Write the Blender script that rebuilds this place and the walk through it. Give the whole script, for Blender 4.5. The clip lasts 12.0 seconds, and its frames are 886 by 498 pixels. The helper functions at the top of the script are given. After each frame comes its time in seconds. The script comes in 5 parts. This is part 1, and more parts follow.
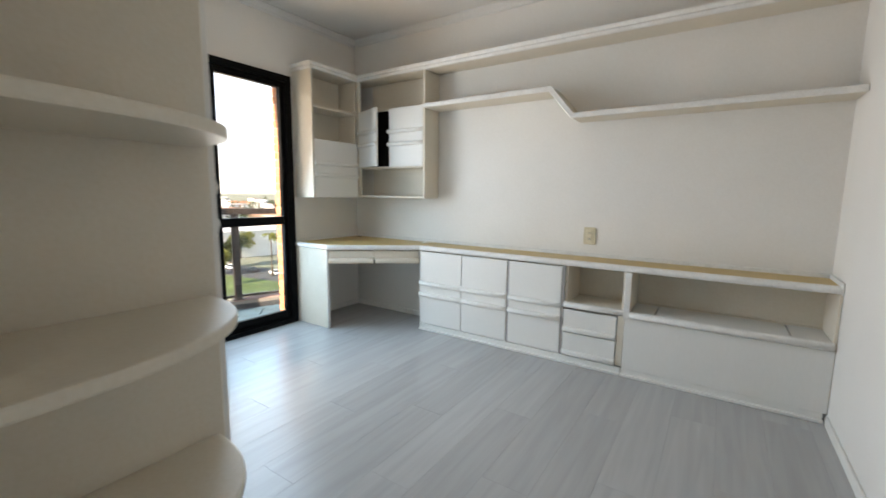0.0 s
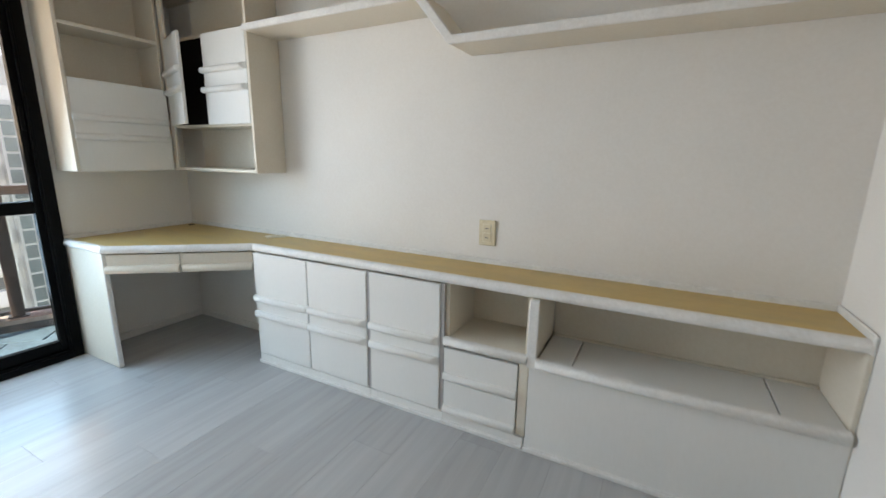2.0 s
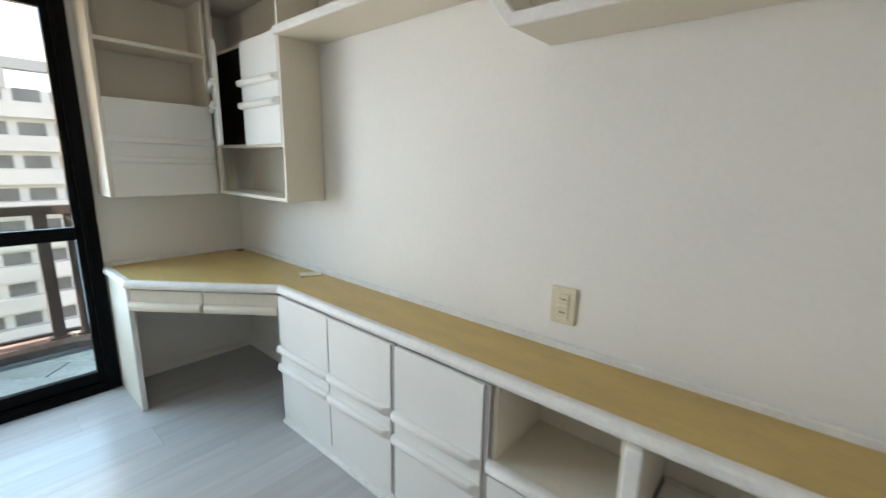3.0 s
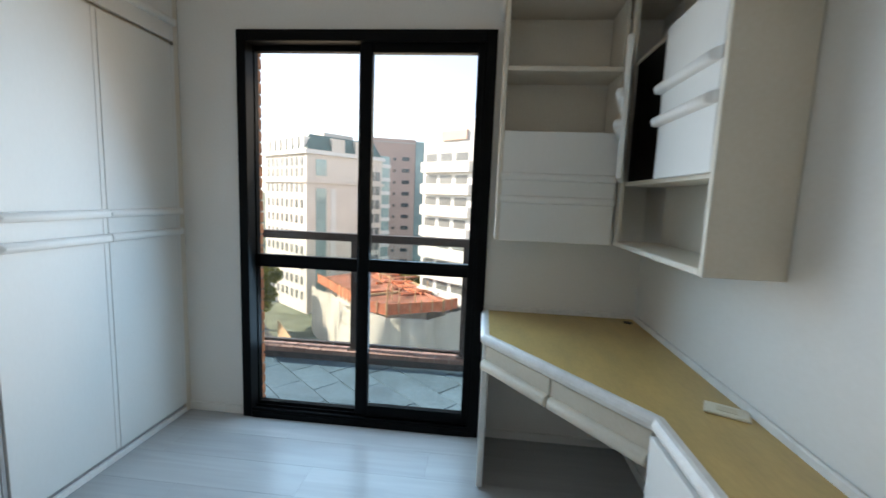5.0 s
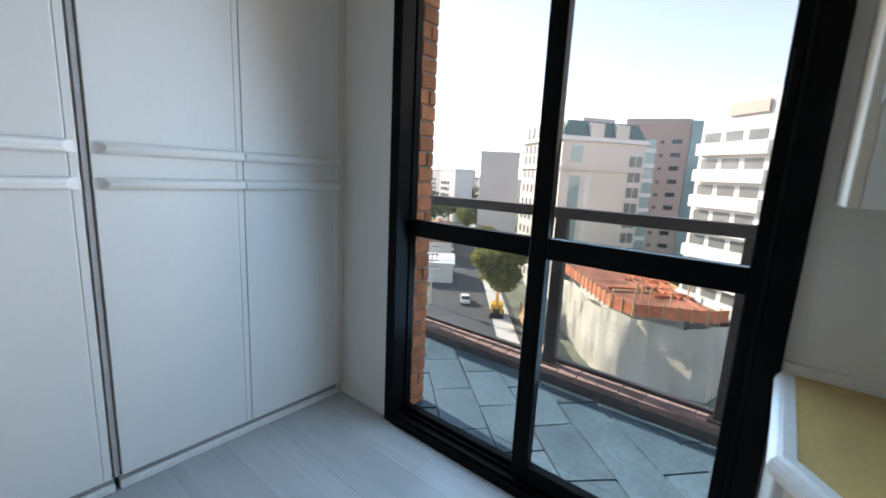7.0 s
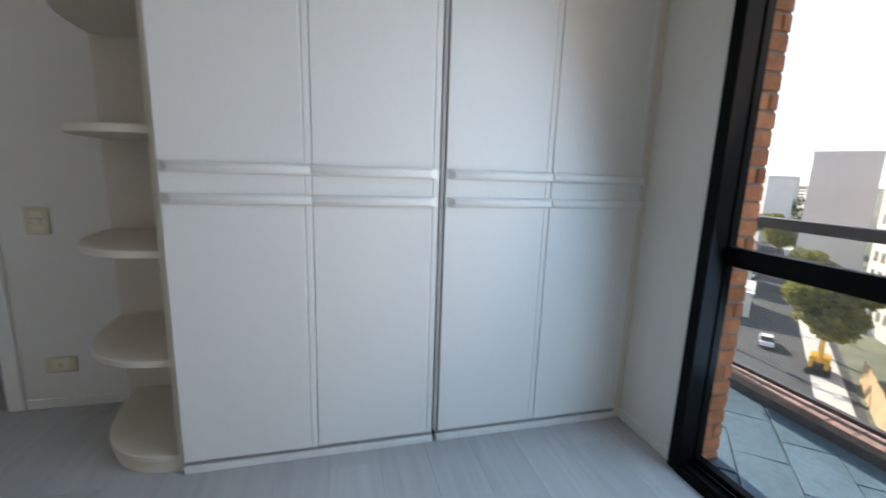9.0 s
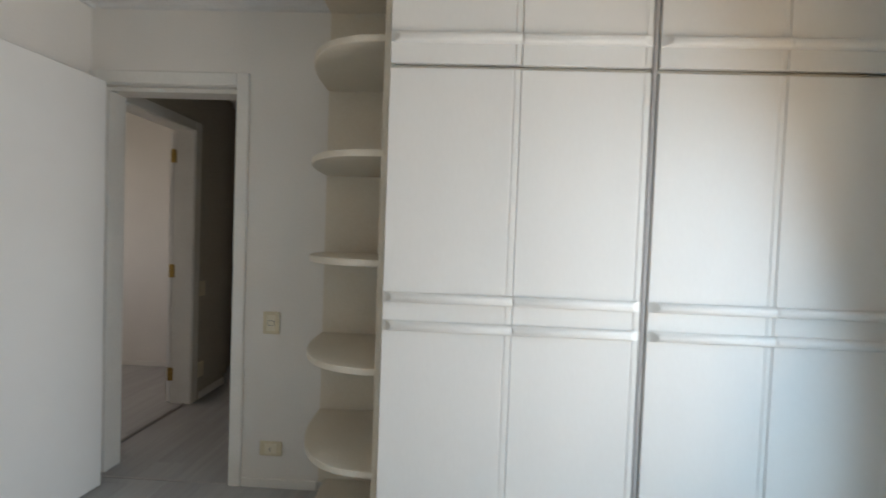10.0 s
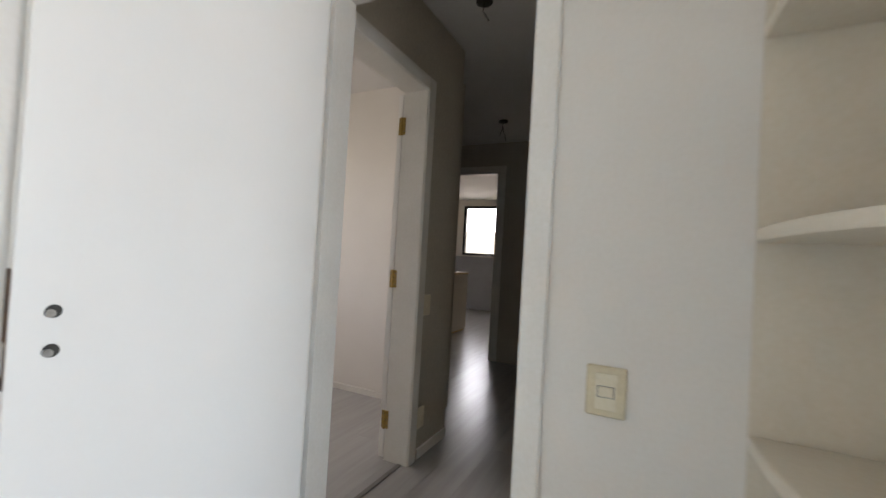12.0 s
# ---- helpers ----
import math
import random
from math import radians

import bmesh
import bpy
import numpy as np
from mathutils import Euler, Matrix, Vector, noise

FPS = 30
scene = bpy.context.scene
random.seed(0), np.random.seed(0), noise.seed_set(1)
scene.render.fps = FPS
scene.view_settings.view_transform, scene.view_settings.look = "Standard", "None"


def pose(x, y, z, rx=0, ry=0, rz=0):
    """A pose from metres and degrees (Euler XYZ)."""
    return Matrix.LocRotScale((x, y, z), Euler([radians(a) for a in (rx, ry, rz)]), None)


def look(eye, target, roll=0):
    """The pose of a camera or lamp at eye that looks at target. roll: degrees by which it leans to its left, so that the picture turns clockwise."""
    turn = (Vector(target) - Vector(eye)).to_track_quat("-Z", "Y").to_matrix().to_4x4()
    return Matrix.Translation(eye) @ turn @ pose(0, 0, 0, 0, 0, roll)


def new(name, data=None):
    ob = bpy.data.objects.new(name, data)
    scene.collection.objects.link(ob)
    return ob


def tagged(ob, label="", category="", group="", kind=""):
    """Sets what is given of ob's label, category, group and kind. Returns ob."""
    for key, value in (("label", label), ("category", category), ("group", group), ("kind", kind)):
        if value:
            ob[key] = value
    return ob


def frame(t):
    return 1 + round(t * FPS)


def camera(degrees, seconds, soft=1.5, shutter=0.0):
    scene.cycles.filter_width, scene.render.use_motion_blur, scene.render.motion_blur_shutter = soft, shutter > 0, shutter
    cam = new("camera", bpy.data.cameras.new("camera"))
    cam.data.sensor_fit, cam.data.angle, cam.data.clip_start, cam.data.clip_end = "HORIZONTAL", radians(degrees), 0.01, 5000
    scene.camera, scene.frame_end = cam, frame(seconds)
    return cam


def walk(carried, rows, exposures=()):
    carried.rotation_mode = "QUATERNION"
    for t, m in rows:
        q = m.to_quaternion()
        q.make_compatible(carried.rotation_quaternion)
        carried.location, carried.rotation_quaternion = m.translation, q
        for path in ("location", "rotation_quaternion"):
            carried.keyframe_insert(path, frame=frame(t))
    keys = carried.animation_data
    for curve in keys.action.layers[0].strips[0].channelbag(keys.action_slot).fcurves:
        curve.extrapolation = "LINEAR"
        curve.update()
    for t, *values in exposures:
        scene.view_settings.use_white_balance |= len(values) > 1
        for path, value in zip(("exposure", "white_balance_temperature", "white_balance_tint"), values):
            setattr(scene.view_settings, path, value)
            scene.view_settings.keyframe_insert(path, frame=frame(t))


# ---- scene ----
# ---------------------------------------------------------------- camera and walk
cam = camera(93.7, 12.0, soft=1.5, shutter=0.35)
PATH = [
    (0, (3.07, 0.001, 1.133), (1.97, 1.651, 0.87), 0.7),
    (0.5, (3.069, 0.196, 1.108), (2.141, 1.933, 0.753), 0.6),
    (1, (3.073, 0.441, 1.112), (2.24, 2.211, 0.698), 0.8),
    (1.5, (3.043, 0.802, 1.15), (2.221, 2.572, 0.715), 0.8),
    (2, (3.014, 1.208, 1.192), (2.113, 2.942, 0.765), 0.9),
    (2.5, (2.957, 1.529, 1.256), (1.946, 3.203, 0.835), 0.9),
    (2.7, (2.905, 1.644, 1.274), (1.808, 3.263, 0.853), 1.0),
    (4.3, (2.487, 2.219, 1.307), (0.544, 2.613, 1.043), 1.8),
    (4.5, (2.391, 2.223, 1.305), (0.42, 2.441, 1.044), 2.0),
    (5, (2.125, 2.251, 1.273), (0.15, 2.059, 1.026), 2.3),
    (5.5, (1.873, 2.294, 1.237), (-0.036, 1.757, 0.982), 2.5),
    (6, (1.649, 2.319, 1.195), (-0.156, 1.502, 0.924), 2.7),
    (6.5, (1.36, 2.29, 1.165), (-0.3, 1.216, 0.863), 2.7),
    (6.7, (1.27, 2.262, 1.146), (-0.339, 1.116, 0.827), 2.7),
    (8.3, (1.169, 2.146, 1.05), (0.214, 0.461, 0.55), 2.5),
    (8.5, (1.204, 2.147, 1.056), (0.388, 0.383, 0.583), 2.2),
    (9, (1.336, 2.183, 1.156), (0.835, 0.282, 0.787), 1.9),
    (9.5, (1.468, 2.175, 1.292), (1.266, 0.199, 1.061), 1.8),
    (10, (1.619, 2.155, 1.369), (1.693, 0.157, 1.315), 2.1),
    (10.5, (1.796, 2.021, 1.356), (2.149, 0.054, 1.435), 2.6),
    (11, (2.0, 1.736, 1.323), (2.587, -0.172, 1.454), 3.0),
    (11.5, (2.256, 1.402, 1.24), (3.021, -0.443, 1.342), 3.2),
    (12, (2.519, 1.06, 1.179), (3.402, -0.735, 1.217), 3.3),
]
walk(cam, [(t, look(eye, target, roll)) for t, eye, target, roll in PATH],
     exposures=((0.0, 2.02, 6800, 18), (0.5, 1.76, 6700, 19), (1.0, 1.64, 6650, 19), (1.5, 1.72, 6600, 18), (2.0, 1.98, 6750, 18), (2.5, 2.1, 6850, 17), (4.5, 1.45, 6200, 13), (5.5, 1.45, 6200, 16), (6.5, 1.26, 6000, 17),
                (8.5, 1.0, 6100, 17), (9.0, 1.32, 6200, 19), (9.5, 1.65, 6500, 18), (10.5, 1.8, 6950, 18), (11.0, 2.05, 6800, 18), (11.5, 2.47, 6750, 18), (12.0, 2.62, 6650, 19)))

# ---------------------------------------------------------------- world, sun, lights
SUN_AZ, SUN_EL = -176.0, 27.0          # degrees clockwise from +y, and above the horizon
world = bpy.data.worlds.new("sky")
scene.world = world
world.use_nodes = True
_n = world.node_tree.nodes
_sky = _n.new("ShaderNodeTexSky")
_sky.sky_type = "NISHITA"
_sky.sun_disc = False
_sky.sun_elevation = radians(SUN_EL)
_sky.sun_rotation = radians(SUN_AZ)
_sky.dust_density = 0.35
_sky.air_density = 1.0
_n["Background"].inputs[1].default_value = 0.135
_haze = _n.new("ShaderNodeHueSaturation")
_haze.inputs["Saturation"].default_value = 0.52
world.node_tree.links.new(_sky.outputs[0], _haze.inputs["Color"])
world.node_tree.links.new(_haze.outputs[0], _n["Background"].inputs[0])
sun_data = bpy.data.lights.new("sun", "SUN")
sun_data.energy, sun_data.angle, sun_data.color = 5.0, radians(0.5), (1.0, 0.83, 0.62)
sun = new("sun", sun_data)
_d = Vector((math.sin(radians(SUN_AZ)) * math.cos(radians(SUN_EL)), math.cos(radians(SUN_AZ)) * math.cos(radians(SUN_EL)), math.sin(radians(SUN_EL))))
sun.matrix_world = look(_d * 50, (0, 0, 0))


def window_light(name, eye, target, wide, high, watts, colour, spread=136):
    """An area lamp in a window's opening, in place of the sky's light."""
    lamp = bpy.data.lights.new(name, "AREA")
    lamp.shape, lamp.size, lamp.size_y, lamp.energy, lamp.color, lamp.spread = "RECTANGLE", wide, high, watts, colour, radians(spread)
    ob = new(name, lamp)
    ob.matrix_world = look(eye, target)
    return ob


# blue sky light falls in from above, warm light of the sunlit street and roofs from below
window_light("balcony_door_sky", (0.045, 1.61, 1.14), (3.0, 1.61, 0.15), 1.16, 1.70, 8.8, (0.46, 0.76, 1.0), 157)
window_light("balcony_door_street", (0.048, 1.61, 1.06), (3.0, 1.61, 2.30), 1.14, 1.84, 4.5, (1.0, 0.76, 0.48), 132)
# Side room: fill lamp in an unseen window opening, added to brighten the wall.
window_light("side_room_fill", (6.46, -0.6, 1.6), (4.0, -0.9, 1.2), 1.4, 1.2, 1.9, (1.0, 0.90, 0.82))
window_light("far_room_daylight", (6.05, -7.98, 1.84), (6.05, -6.0, 1.5), 0.8, 1.0, 1.4, (1.0, 0.95, 0.88))


# ---------------------------------------------------------------- materials
def material(name, colour, rough=0.5, metal=0.0, vary=0.06, scale=6.0, bump=0.0, bump_scale=120.0, dark=None, spec=0.36,
             stretch=(1, 1, 1), fine=0.03, fine_scale=90.0, per_object=0.0, coat=0.0):
    """A painted or plain surface: broad and fine variation of colour, and fine relief, in metres."""
    m = bpy.data.materials.new(name)
    m.use_nodes = True
    nt = m.node_tree
    n, l = nt.nodes, nt.links
    p = n["Principled BSDF"]
    p.inputs["Roughness"].default_value = rough
    p.inputs["Metallic"].default_value = metal
    p.inputs["Specular IOR Level"].default_value = spec
    p.inputs["Coat Weight"].default_value = coat
    geo = n.new("ShaderNodeNewGeometry")
    mp = n.new("ShaderNodeMapping")
    mp.inputs["Scale"].default_value = stretch
    l.new(geo.outputs["Position"], mp.inputs["Vector"])
    a = n.new("ShaderNodeTexNoise")
    a.inputs["Scale"].default_value, a.inputs["Detail"].default_value = scale, 4
    b = n.new("ShaderNodeTexNoise")
    b.inputs["Scale"].default_value, b.inputs["Detail"].default_value = fine_scale, 3
    l.new(mp.outputs[0], a.inputs["Vector"])
    l.new(mp.outputs[0], b.inputs["Vector"])
    ramp = n.new("ShaderNodeValToRGB")
    lo = dark or tuple(c * (1 - 2 * vary) for c in colour)
    ramp.color_ramp.elements[0].position, ramp.color_ramp.elements[1].position = 0.3, 0.68
    ramp.color_ramp.elements[0].color, ramp.color_ramp.elements[1].color = (*lo, 1), (*colour, 1)
    l.new(a.outputs["Fac"], ramp.inputs[0])
    mix = n.new("ShaderNodeMix")
    mix.data_type, mix.blend_type = "RGBA", "OVERLAY"
    mix.inputs[0].default_value = min(1.0, fine * 6)
    l.new(ramp.outputs[0], mix.inputs[6])
    l.new(b.outputs["Fac"], mix.inputs[7])
    out = mix.outputs[2]
    if per_object:
        info = n.new("ShaderNodeObjectInfo")
        hsv = n.new("ShaderNodeHueSaturation")
        rng = n.new("ShaderNodeMapRange")
        rng.inputs[3].default_value, rng.inputs[4].default_value = 1 - per_object, 1 + per_object
        l.new(info.outputs["Random"], rng.inputs[0])
        l.new(rng.outputs[0], hsv.inputs["Value"])
        l.new(out, hsv.inputs["Color"])
        out = hsv.outputs[0]
    l.new(out, p.inputs["Base Color"])
    rr = n.new("ShaderNodeMapRange")
    rr.inputs[3].default_value, rr.inputs[4].default_value = max(0.02, rough - 0.08), min(1, rough + 0.08)
    l.new(a.outputs["Fac"], rr.inputs[0])
    l.new(rr.outputs[0], p.inputs["Roughness"])
    if bump:
        c = n.new("ShaderNodeTexNoise")
        c.inputs["Scale"].default_value, c.inputs["Detail"].default_value = bump_scale, 4
        l.new(mp.outputs[0], c.inputs["Vector"])
        bp = n.new("ShaderNodeBump")
        bp.inputs["Strength"].default_value, bp.inputs["Distance"].default_value = bump, 0.004
        l.new(c.outputs["Fac"], bp.inputs["Height"])
        l.new(bp.outputs[0], p.inputs["Normal"])
    return m


def laminate_floor(name):
    """Whitewashed grey oak planks, grain along y, a tone of its own for each plank."""
    m = bpy.data.materials.new(name)
    m.use_nodes = True
    nt = m.node_tree
    n, l = nt.nodes, nt.links
    p = n["Principled BSDF"]
    geo, info = n.new("ShaderNodeNewGeometry"), n.new("ShaderNodeObjectInfo")
    off = n.new("ShaderNodeVectorMath")
    off.operation = "MULTIPLY_ADD"
    comb = n.new("ShaderNodeCombineXYZ")
    for i in range(3):
        l.new(info.outputs["Random"], comb.inputs[i])
    off.inputs[1].default_value = (37, 53, 11)
    l.new(comb.outputs[0], off.inputs[0])
    l.new(geo.outputs["Position"], off.inputs[2])
    mp = n.new("ShaderNodeMapping")
    mp.inputs["Scale"].default_value = (26, 1.6, 1)
    l.new(off.outputs[0], mp.inputs["Vector"])
    a = n.new("ShaderNodeTexNoise")
    a.inputs["Scale"].default_value, a.inputs["Detail"].default_value, a.inputs["Distortion"].default_value = 1.0, 4, 0.6
    l.new(mp.outputs[0], a.inputs["Vector"])
    ramp = n.new("ShaderNodeValToRGB")
    ramp.color_ramp.elements[0].position, ramp.color_ramp.elements[1].position = 0.26, 0.74
    ramp.color_ramp.elements[0].color, ramp.color_ramp.elements[1].color = (0.385, 0.381, 0.373, 1), (0.452, 0.449, 0.44, 1)
    l.new(a.outputs["Fac"], ramp.inputs[0])
    hsv, rng = n.new("ShaderNodeHueSaturation"), n.new("ShaderNodeMapRange")
    rng.inputs[3].default_value, rng.inputs[4].default_value = 0.94, 1.05
    l.new(info.outputs["Random"], rng.inputs[0])
    l.new(rng.outputs[0], hsv.inputs["Value"])
    l.new(ramp.outputs[0], hsv.inputs["Color"])
    l.new(hsv.outputs[0], p.inputs["Base Color"])
    p.inputs["Specular IOR Level"].default_value = 0.36
    rr = n.new("ShaderNodeMapRange")
    rr.inputs[3].default_value, rr.inputs[4].default_value = 0.235, 0.285
    l.new(a.outputs["Fac"], rr.inputs[0])
    l.new(rr.outputs[0], p.inputs["Roughness"])
    bp = n.new("ShaderNodeBump")
    bp.inputs["Strength"].default_value, bp.inputs["Distance"].default_value = 0.05, 0.002
    l.new(a.outputs["Fac"], bp.inputs["Height"])
    l.new(bp.outputs[0], p.inputs["Normal"])
    return m


def glass(name, tint=(1, 1, 1), rough=0.0):
    """A thin clear pane: mostly see-through, with a sheen that grows at a slant."""
    m = bpy.data.materials.new(name)
    m.use_nodes = True
    nt = m.node_tree
    n, l = nt.nodes, nt.links
    n.remove(n["Principled BSDF"])
    tr, gl, mx, lw = n.new("ShaderNodeBsdfTransparent"), n.new("ShaderNodeBsdfGlossy"), n.new("ShaderNodeMixShader"), n.new("ShaderNodeLayerWeight")
    tr.inputs[0].default_value = (*tint, 1)
    gl.inputs["Roughness"].default_value = rough
    po, ma = n.new("ShaderNodeMath"), n.new("ShaderNodeMath")
    po.operation, po.inputs[1].default_value = "POWER", 5.0
    ma.operation, ma.inputs[1].default_value, ma.inputs[2].default_value = "MULTIPLY_ADD", 0.8, 0.03
    l.new(lw.outputs["Facing"], po.inputs[0])
    l.new(po.outputs[0], ma.inputs[0])
    l.new(ma.outputs[0], mx.inputs[0])
    l.new(tr.outputs[0], mx.inputs[1])
    l.new(gl.outputs[0], mx.inputs[2])
    l.new(mx.outputs[0], n["Material Output"].inputs[0])
    return m


def foliage(name, colour):
    """Leaves: half of the light passes through them."""
    m = material(name, colour, 0.75, vary=0.35, scale=0.8, fine=0.15, fine_scale=5)
    n, l = m.node_tree.nodes, m.node_tree.links
    p = n["Principled BSDF"]
    src = p.inputs["Base Color"].links[0].from_socket
    tl, mx = n.new("ShaderNodeBsdfTranslucent"), n.new("ShaderNodeMixShader")
    mx.inputs[0].default_value = 0.6
    l.new(src, tl.inputs[0])
    l.new(p.outputs[0], mx.inputs[1])
    l.new(tl.outputs[0], mx.inputs[2])
    l.new(mx.outputs[0], n["Material Output"].inputs[0])
    return m


WALL = material("wall_paint", (0.78, 0.75, 0.70), 0.65, vary=0.025, scale=2.2, bump=0.10, bump_scale=160, fine=0.02)
CEIL = material("ceiling_paint", (0.70, 0.69, 0.67), 0.75, vary=0.02, scale=1.6, bump=0.06, bump_scale=120)
# The hall's dimness is partly put into this darker wall colour.
HALLWALL = material("shade_darkened_hall_paint", (0.50, 0.465, 0.395), 0.65, vary=0.03, scale=2.0, bump=0.10, bump_scale=160)
LACQ = material("off_white_lacquer", (0.71, 0.645, 0.535), 0.5, vary=0.03, scale=3.5, bump=0.10, bump_scale=240, fine=0.02)
LAMI = material("white_textured_laminate", (0.76, 0.745, 0.705), 0.52, vary=0.02, scale=3.0, bump=0.06, bump_scale=420, stretch=(1, 1, 0.35), fine=0.012)
EDGE = material("worn_white_edging", (0.79, 0.77, 0.73), 0.45, vary=0.06, scale=14, bump=0.2, bump_scale=70, fine=0.05)
SEAM = material("grey_seam", (0.22, 0.21, 0.20), 0.7, vary=0.1)
GREYSTRIP = material("grey_painted_strip", (0.42, 0.40, 0.385), 0.55, vary=0.08, scale=8)
DOORPAINT = material("door_paint", (0.79, 0.78, 0.75), 0.4, vary=0.02, scale=2.5, bump=0.03, bump_scale=200, fine=0.006)
TRIM = material("trim_paint", (0.79, 0.77, 0.72), 0.45, vary=0.03, scale=5, bump=0.06, bump_scale=150)
TAN = material("tan_laminate_top", (0.58, 0.405, 0.15), 0.40, vary=0.09, scale=7, bump=0.08, bump_scale=220, stretch=(0.6, 1.6, 1), fine=0.02, fine_scale=60)
BLACK = material("black_aluminium", (0.004, 0.004, 0.0043), 0.45, metal=0.0, vary=0.2, scale=9, spec=0.08, bump=0.05, bump_scale=300)
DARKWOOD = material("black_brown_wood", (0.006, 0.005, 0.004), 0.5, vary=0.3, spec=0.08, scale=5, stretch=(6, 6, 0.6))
CREAM = material("aged_cream_plastic", (0.70, 0.62, 0.44), 0.35, vary=0.05, scale=20)
CREAMHI = material("cream_plastic_button", (0.76, 0.70, 0.55), 0.3, vary=0.03, scale=30)
DARKPL = material("dark_slot", (0.03, 0.028, 0.025), 0.5, vary=0.1)
BRASS = material("aged_brass", (0.55, 0.38, 0.13), 0.35, metal=1.0, vary=0.2, scale=60)
STEEL = material("worn_steel", (0.42, 0.40, 0.37), 0.4, metal=1.0, vary=0.2, scale=60)
RAWWOOD = material("raw_dark_wood", (0.10, 0.055, 0.03), 0.7, vary=0.25, scale=40)
BRICK = material("orange_brick", (0.64, 0.29, 0.145), 0.85, vary=0.16, scale=18, bump=0.5, bump_scale=90, fine=0.08, per_object=0.22)
COPING = material("dull_pink_brick", (0.34, 0.24, 0.21), 0.85, vary=0.12, scale=18, bump=0.4, bump_scale=90, fine=0.08, per_object=0.12)
MORTAR = material("grey_mortar", (0.36, 0.33, 0.30), 0.9, vary=0.1, scale=30, bump=0.4)
SLATE = material("blue_grey_slate", (0.10, 0.175, 0.235), 0.42, vary=0.16, scale=5, bump=0.5, bump_scale=26, fine=0.08, fine_scale=40, per_object=0.16)
GROUT = material("pale_grout", (0.17, 0.185, 0.20), 0.9, vary=0.1, scale=25)
STONE = material("dark_stone_skirting", (0.10, 0.10, 0.105), 0.6, vary=0.2, scale=14, bump=0.3, bump_scale=50)
RAILM = material("bronze_brown_railing", (0.055, 0.045, 0.042), 0.42, vary=0.15, scale=14)
FLOORM = laminate_floor("whitewashed_oak_laminate")
SUBFLOOR = material("dark_plank_joint", (0.28, 0.28, 0.275), 0.8, vary=0.1)
GLASS = glass("window_glass", (0.97, 0.985, 0.98))
RAILGLASS = glass("railing_glass", (0.93, 0.96, 0.95))
PLASTER = material("outside_plaster", (0.55, 0.42, 0.34), 0.85, vary=0.08, scale=2)


# ---------------------------------------------------------------- mesh helpers
def mesh_of(name, bm, mat, smooth=False):
    if smooth:
        for e in bm.edges:
            if e.calc_face_angle(0.0) > radians(42):
                e.smooth = False
    me = bpy.data.meshes.new(name)
    bmesh.ops.recalc_face_normals(bm, faces=bm.faces)
    if smooth:
        for f in bm.faces:
            f.smooth = True
    bm.to_mesh(me)
    bm.free()
    me.materials.append(mat)
    return me


def place(ob):
    """A thing's or part's pose in the world, worked out from its parents."""
    if ob.parent is None:
        return ob.matrix_basis.copy()
    return place(ob.parent) @ ob.matrix_parent_inverse @ ob.matrix_basis


def part(name, bm, mat, parent, label="", smooth=False):
    """Links a bmesh as one mesh object under a thing or a part."""
    ob = new(name, mesh_of(name, bm, mat, smooth))
    ob.parent = parent
    if parent is not None:
        ob.matrix_parent_inverse = place(parent).inverted()
    if label:
        tagged(ob, label)
    return ob


def thing(name, at, label, category, group="", kind=""):
    """An Empty at a thing's base, that parents its parts."""
    ob = new(name)
    ob.empty_display_size = 0.05
    ob.matrix_basis = Matrix.Translation(at)
    return tagged(ob, label, category, group, kind)


def solid(name, bm, mat, label, category="", kind="", smooth=False, group=""):
    """A thing of one mesh alone."""
    return tagged(new(name, mesh_of(name, bm, mat, smooth)), label, category, group, kind)


def box(x0, x1, y0, y1, z0, z1, bevel=0.0, bm=None, segments=1):
    bm2 = bmesh.new()
    bmesh.ops.create_cube(bm2, size=1)
    bmesh.ops.scale(bm2, vec=(abs(x1 - x0), abs(y1 - y0), abs(z1 - z0)), verts=bm2.verts)
    bmesh.ops.translate(bm2, vec=((x0 + x1) / 2, (y0 + y1) / 2, (z0 + z1) / 2), verts=bm2.verts)
    if bevel:
        bmesh.ops.bevel(bm2, geom=bm2.edges[:], offset=bevel, segments=segments, affect="EDGES", profile=0.6)
    if bm is None:
        return bm2
    return join(bm, bm2)


def join(bm, other):
    me = bpy.data.meshes.new("tmp")
    other.to_mesh(me)
    other.free()
    bm.from_mesh(me)
    bpy.data.meshes.remove(me)
    return bm


def prism(points, z0, z1, bevel=0.0, segments=1, axis="z"):
    """A straight body over a closed outline. axis x: points are (y, z); axis y: points are (x, z)."""
    bm = bmesh.new()

    def at(p, h):
        return {"z": (p[0], p[1], h), "x": (h, p[0], p[1]), "y": (p[0], h, p[1])}[axis]
    a = [bm.verts.new(at(p, z0)) for p in points]
    b = [bm.verts.new(at(p, z1)) for p in points]
    n = len(points)
    bm.faces.new(a[::-1])
    bm.faces.new(b)
    for i in range(n):
        bm.faces.new((a[i], a[(i + 1) % n], b[(i + 1) % n], b[i]))
    bmesh.ops.recalc_face_normals(bm, faces=bm.faces)
    if bevel:
        bmesh.ops.bevel(bm, geom=bm.edges[:], offset=bevel, segments=segments, affect="EDGES", profile=0.6)
    return bm


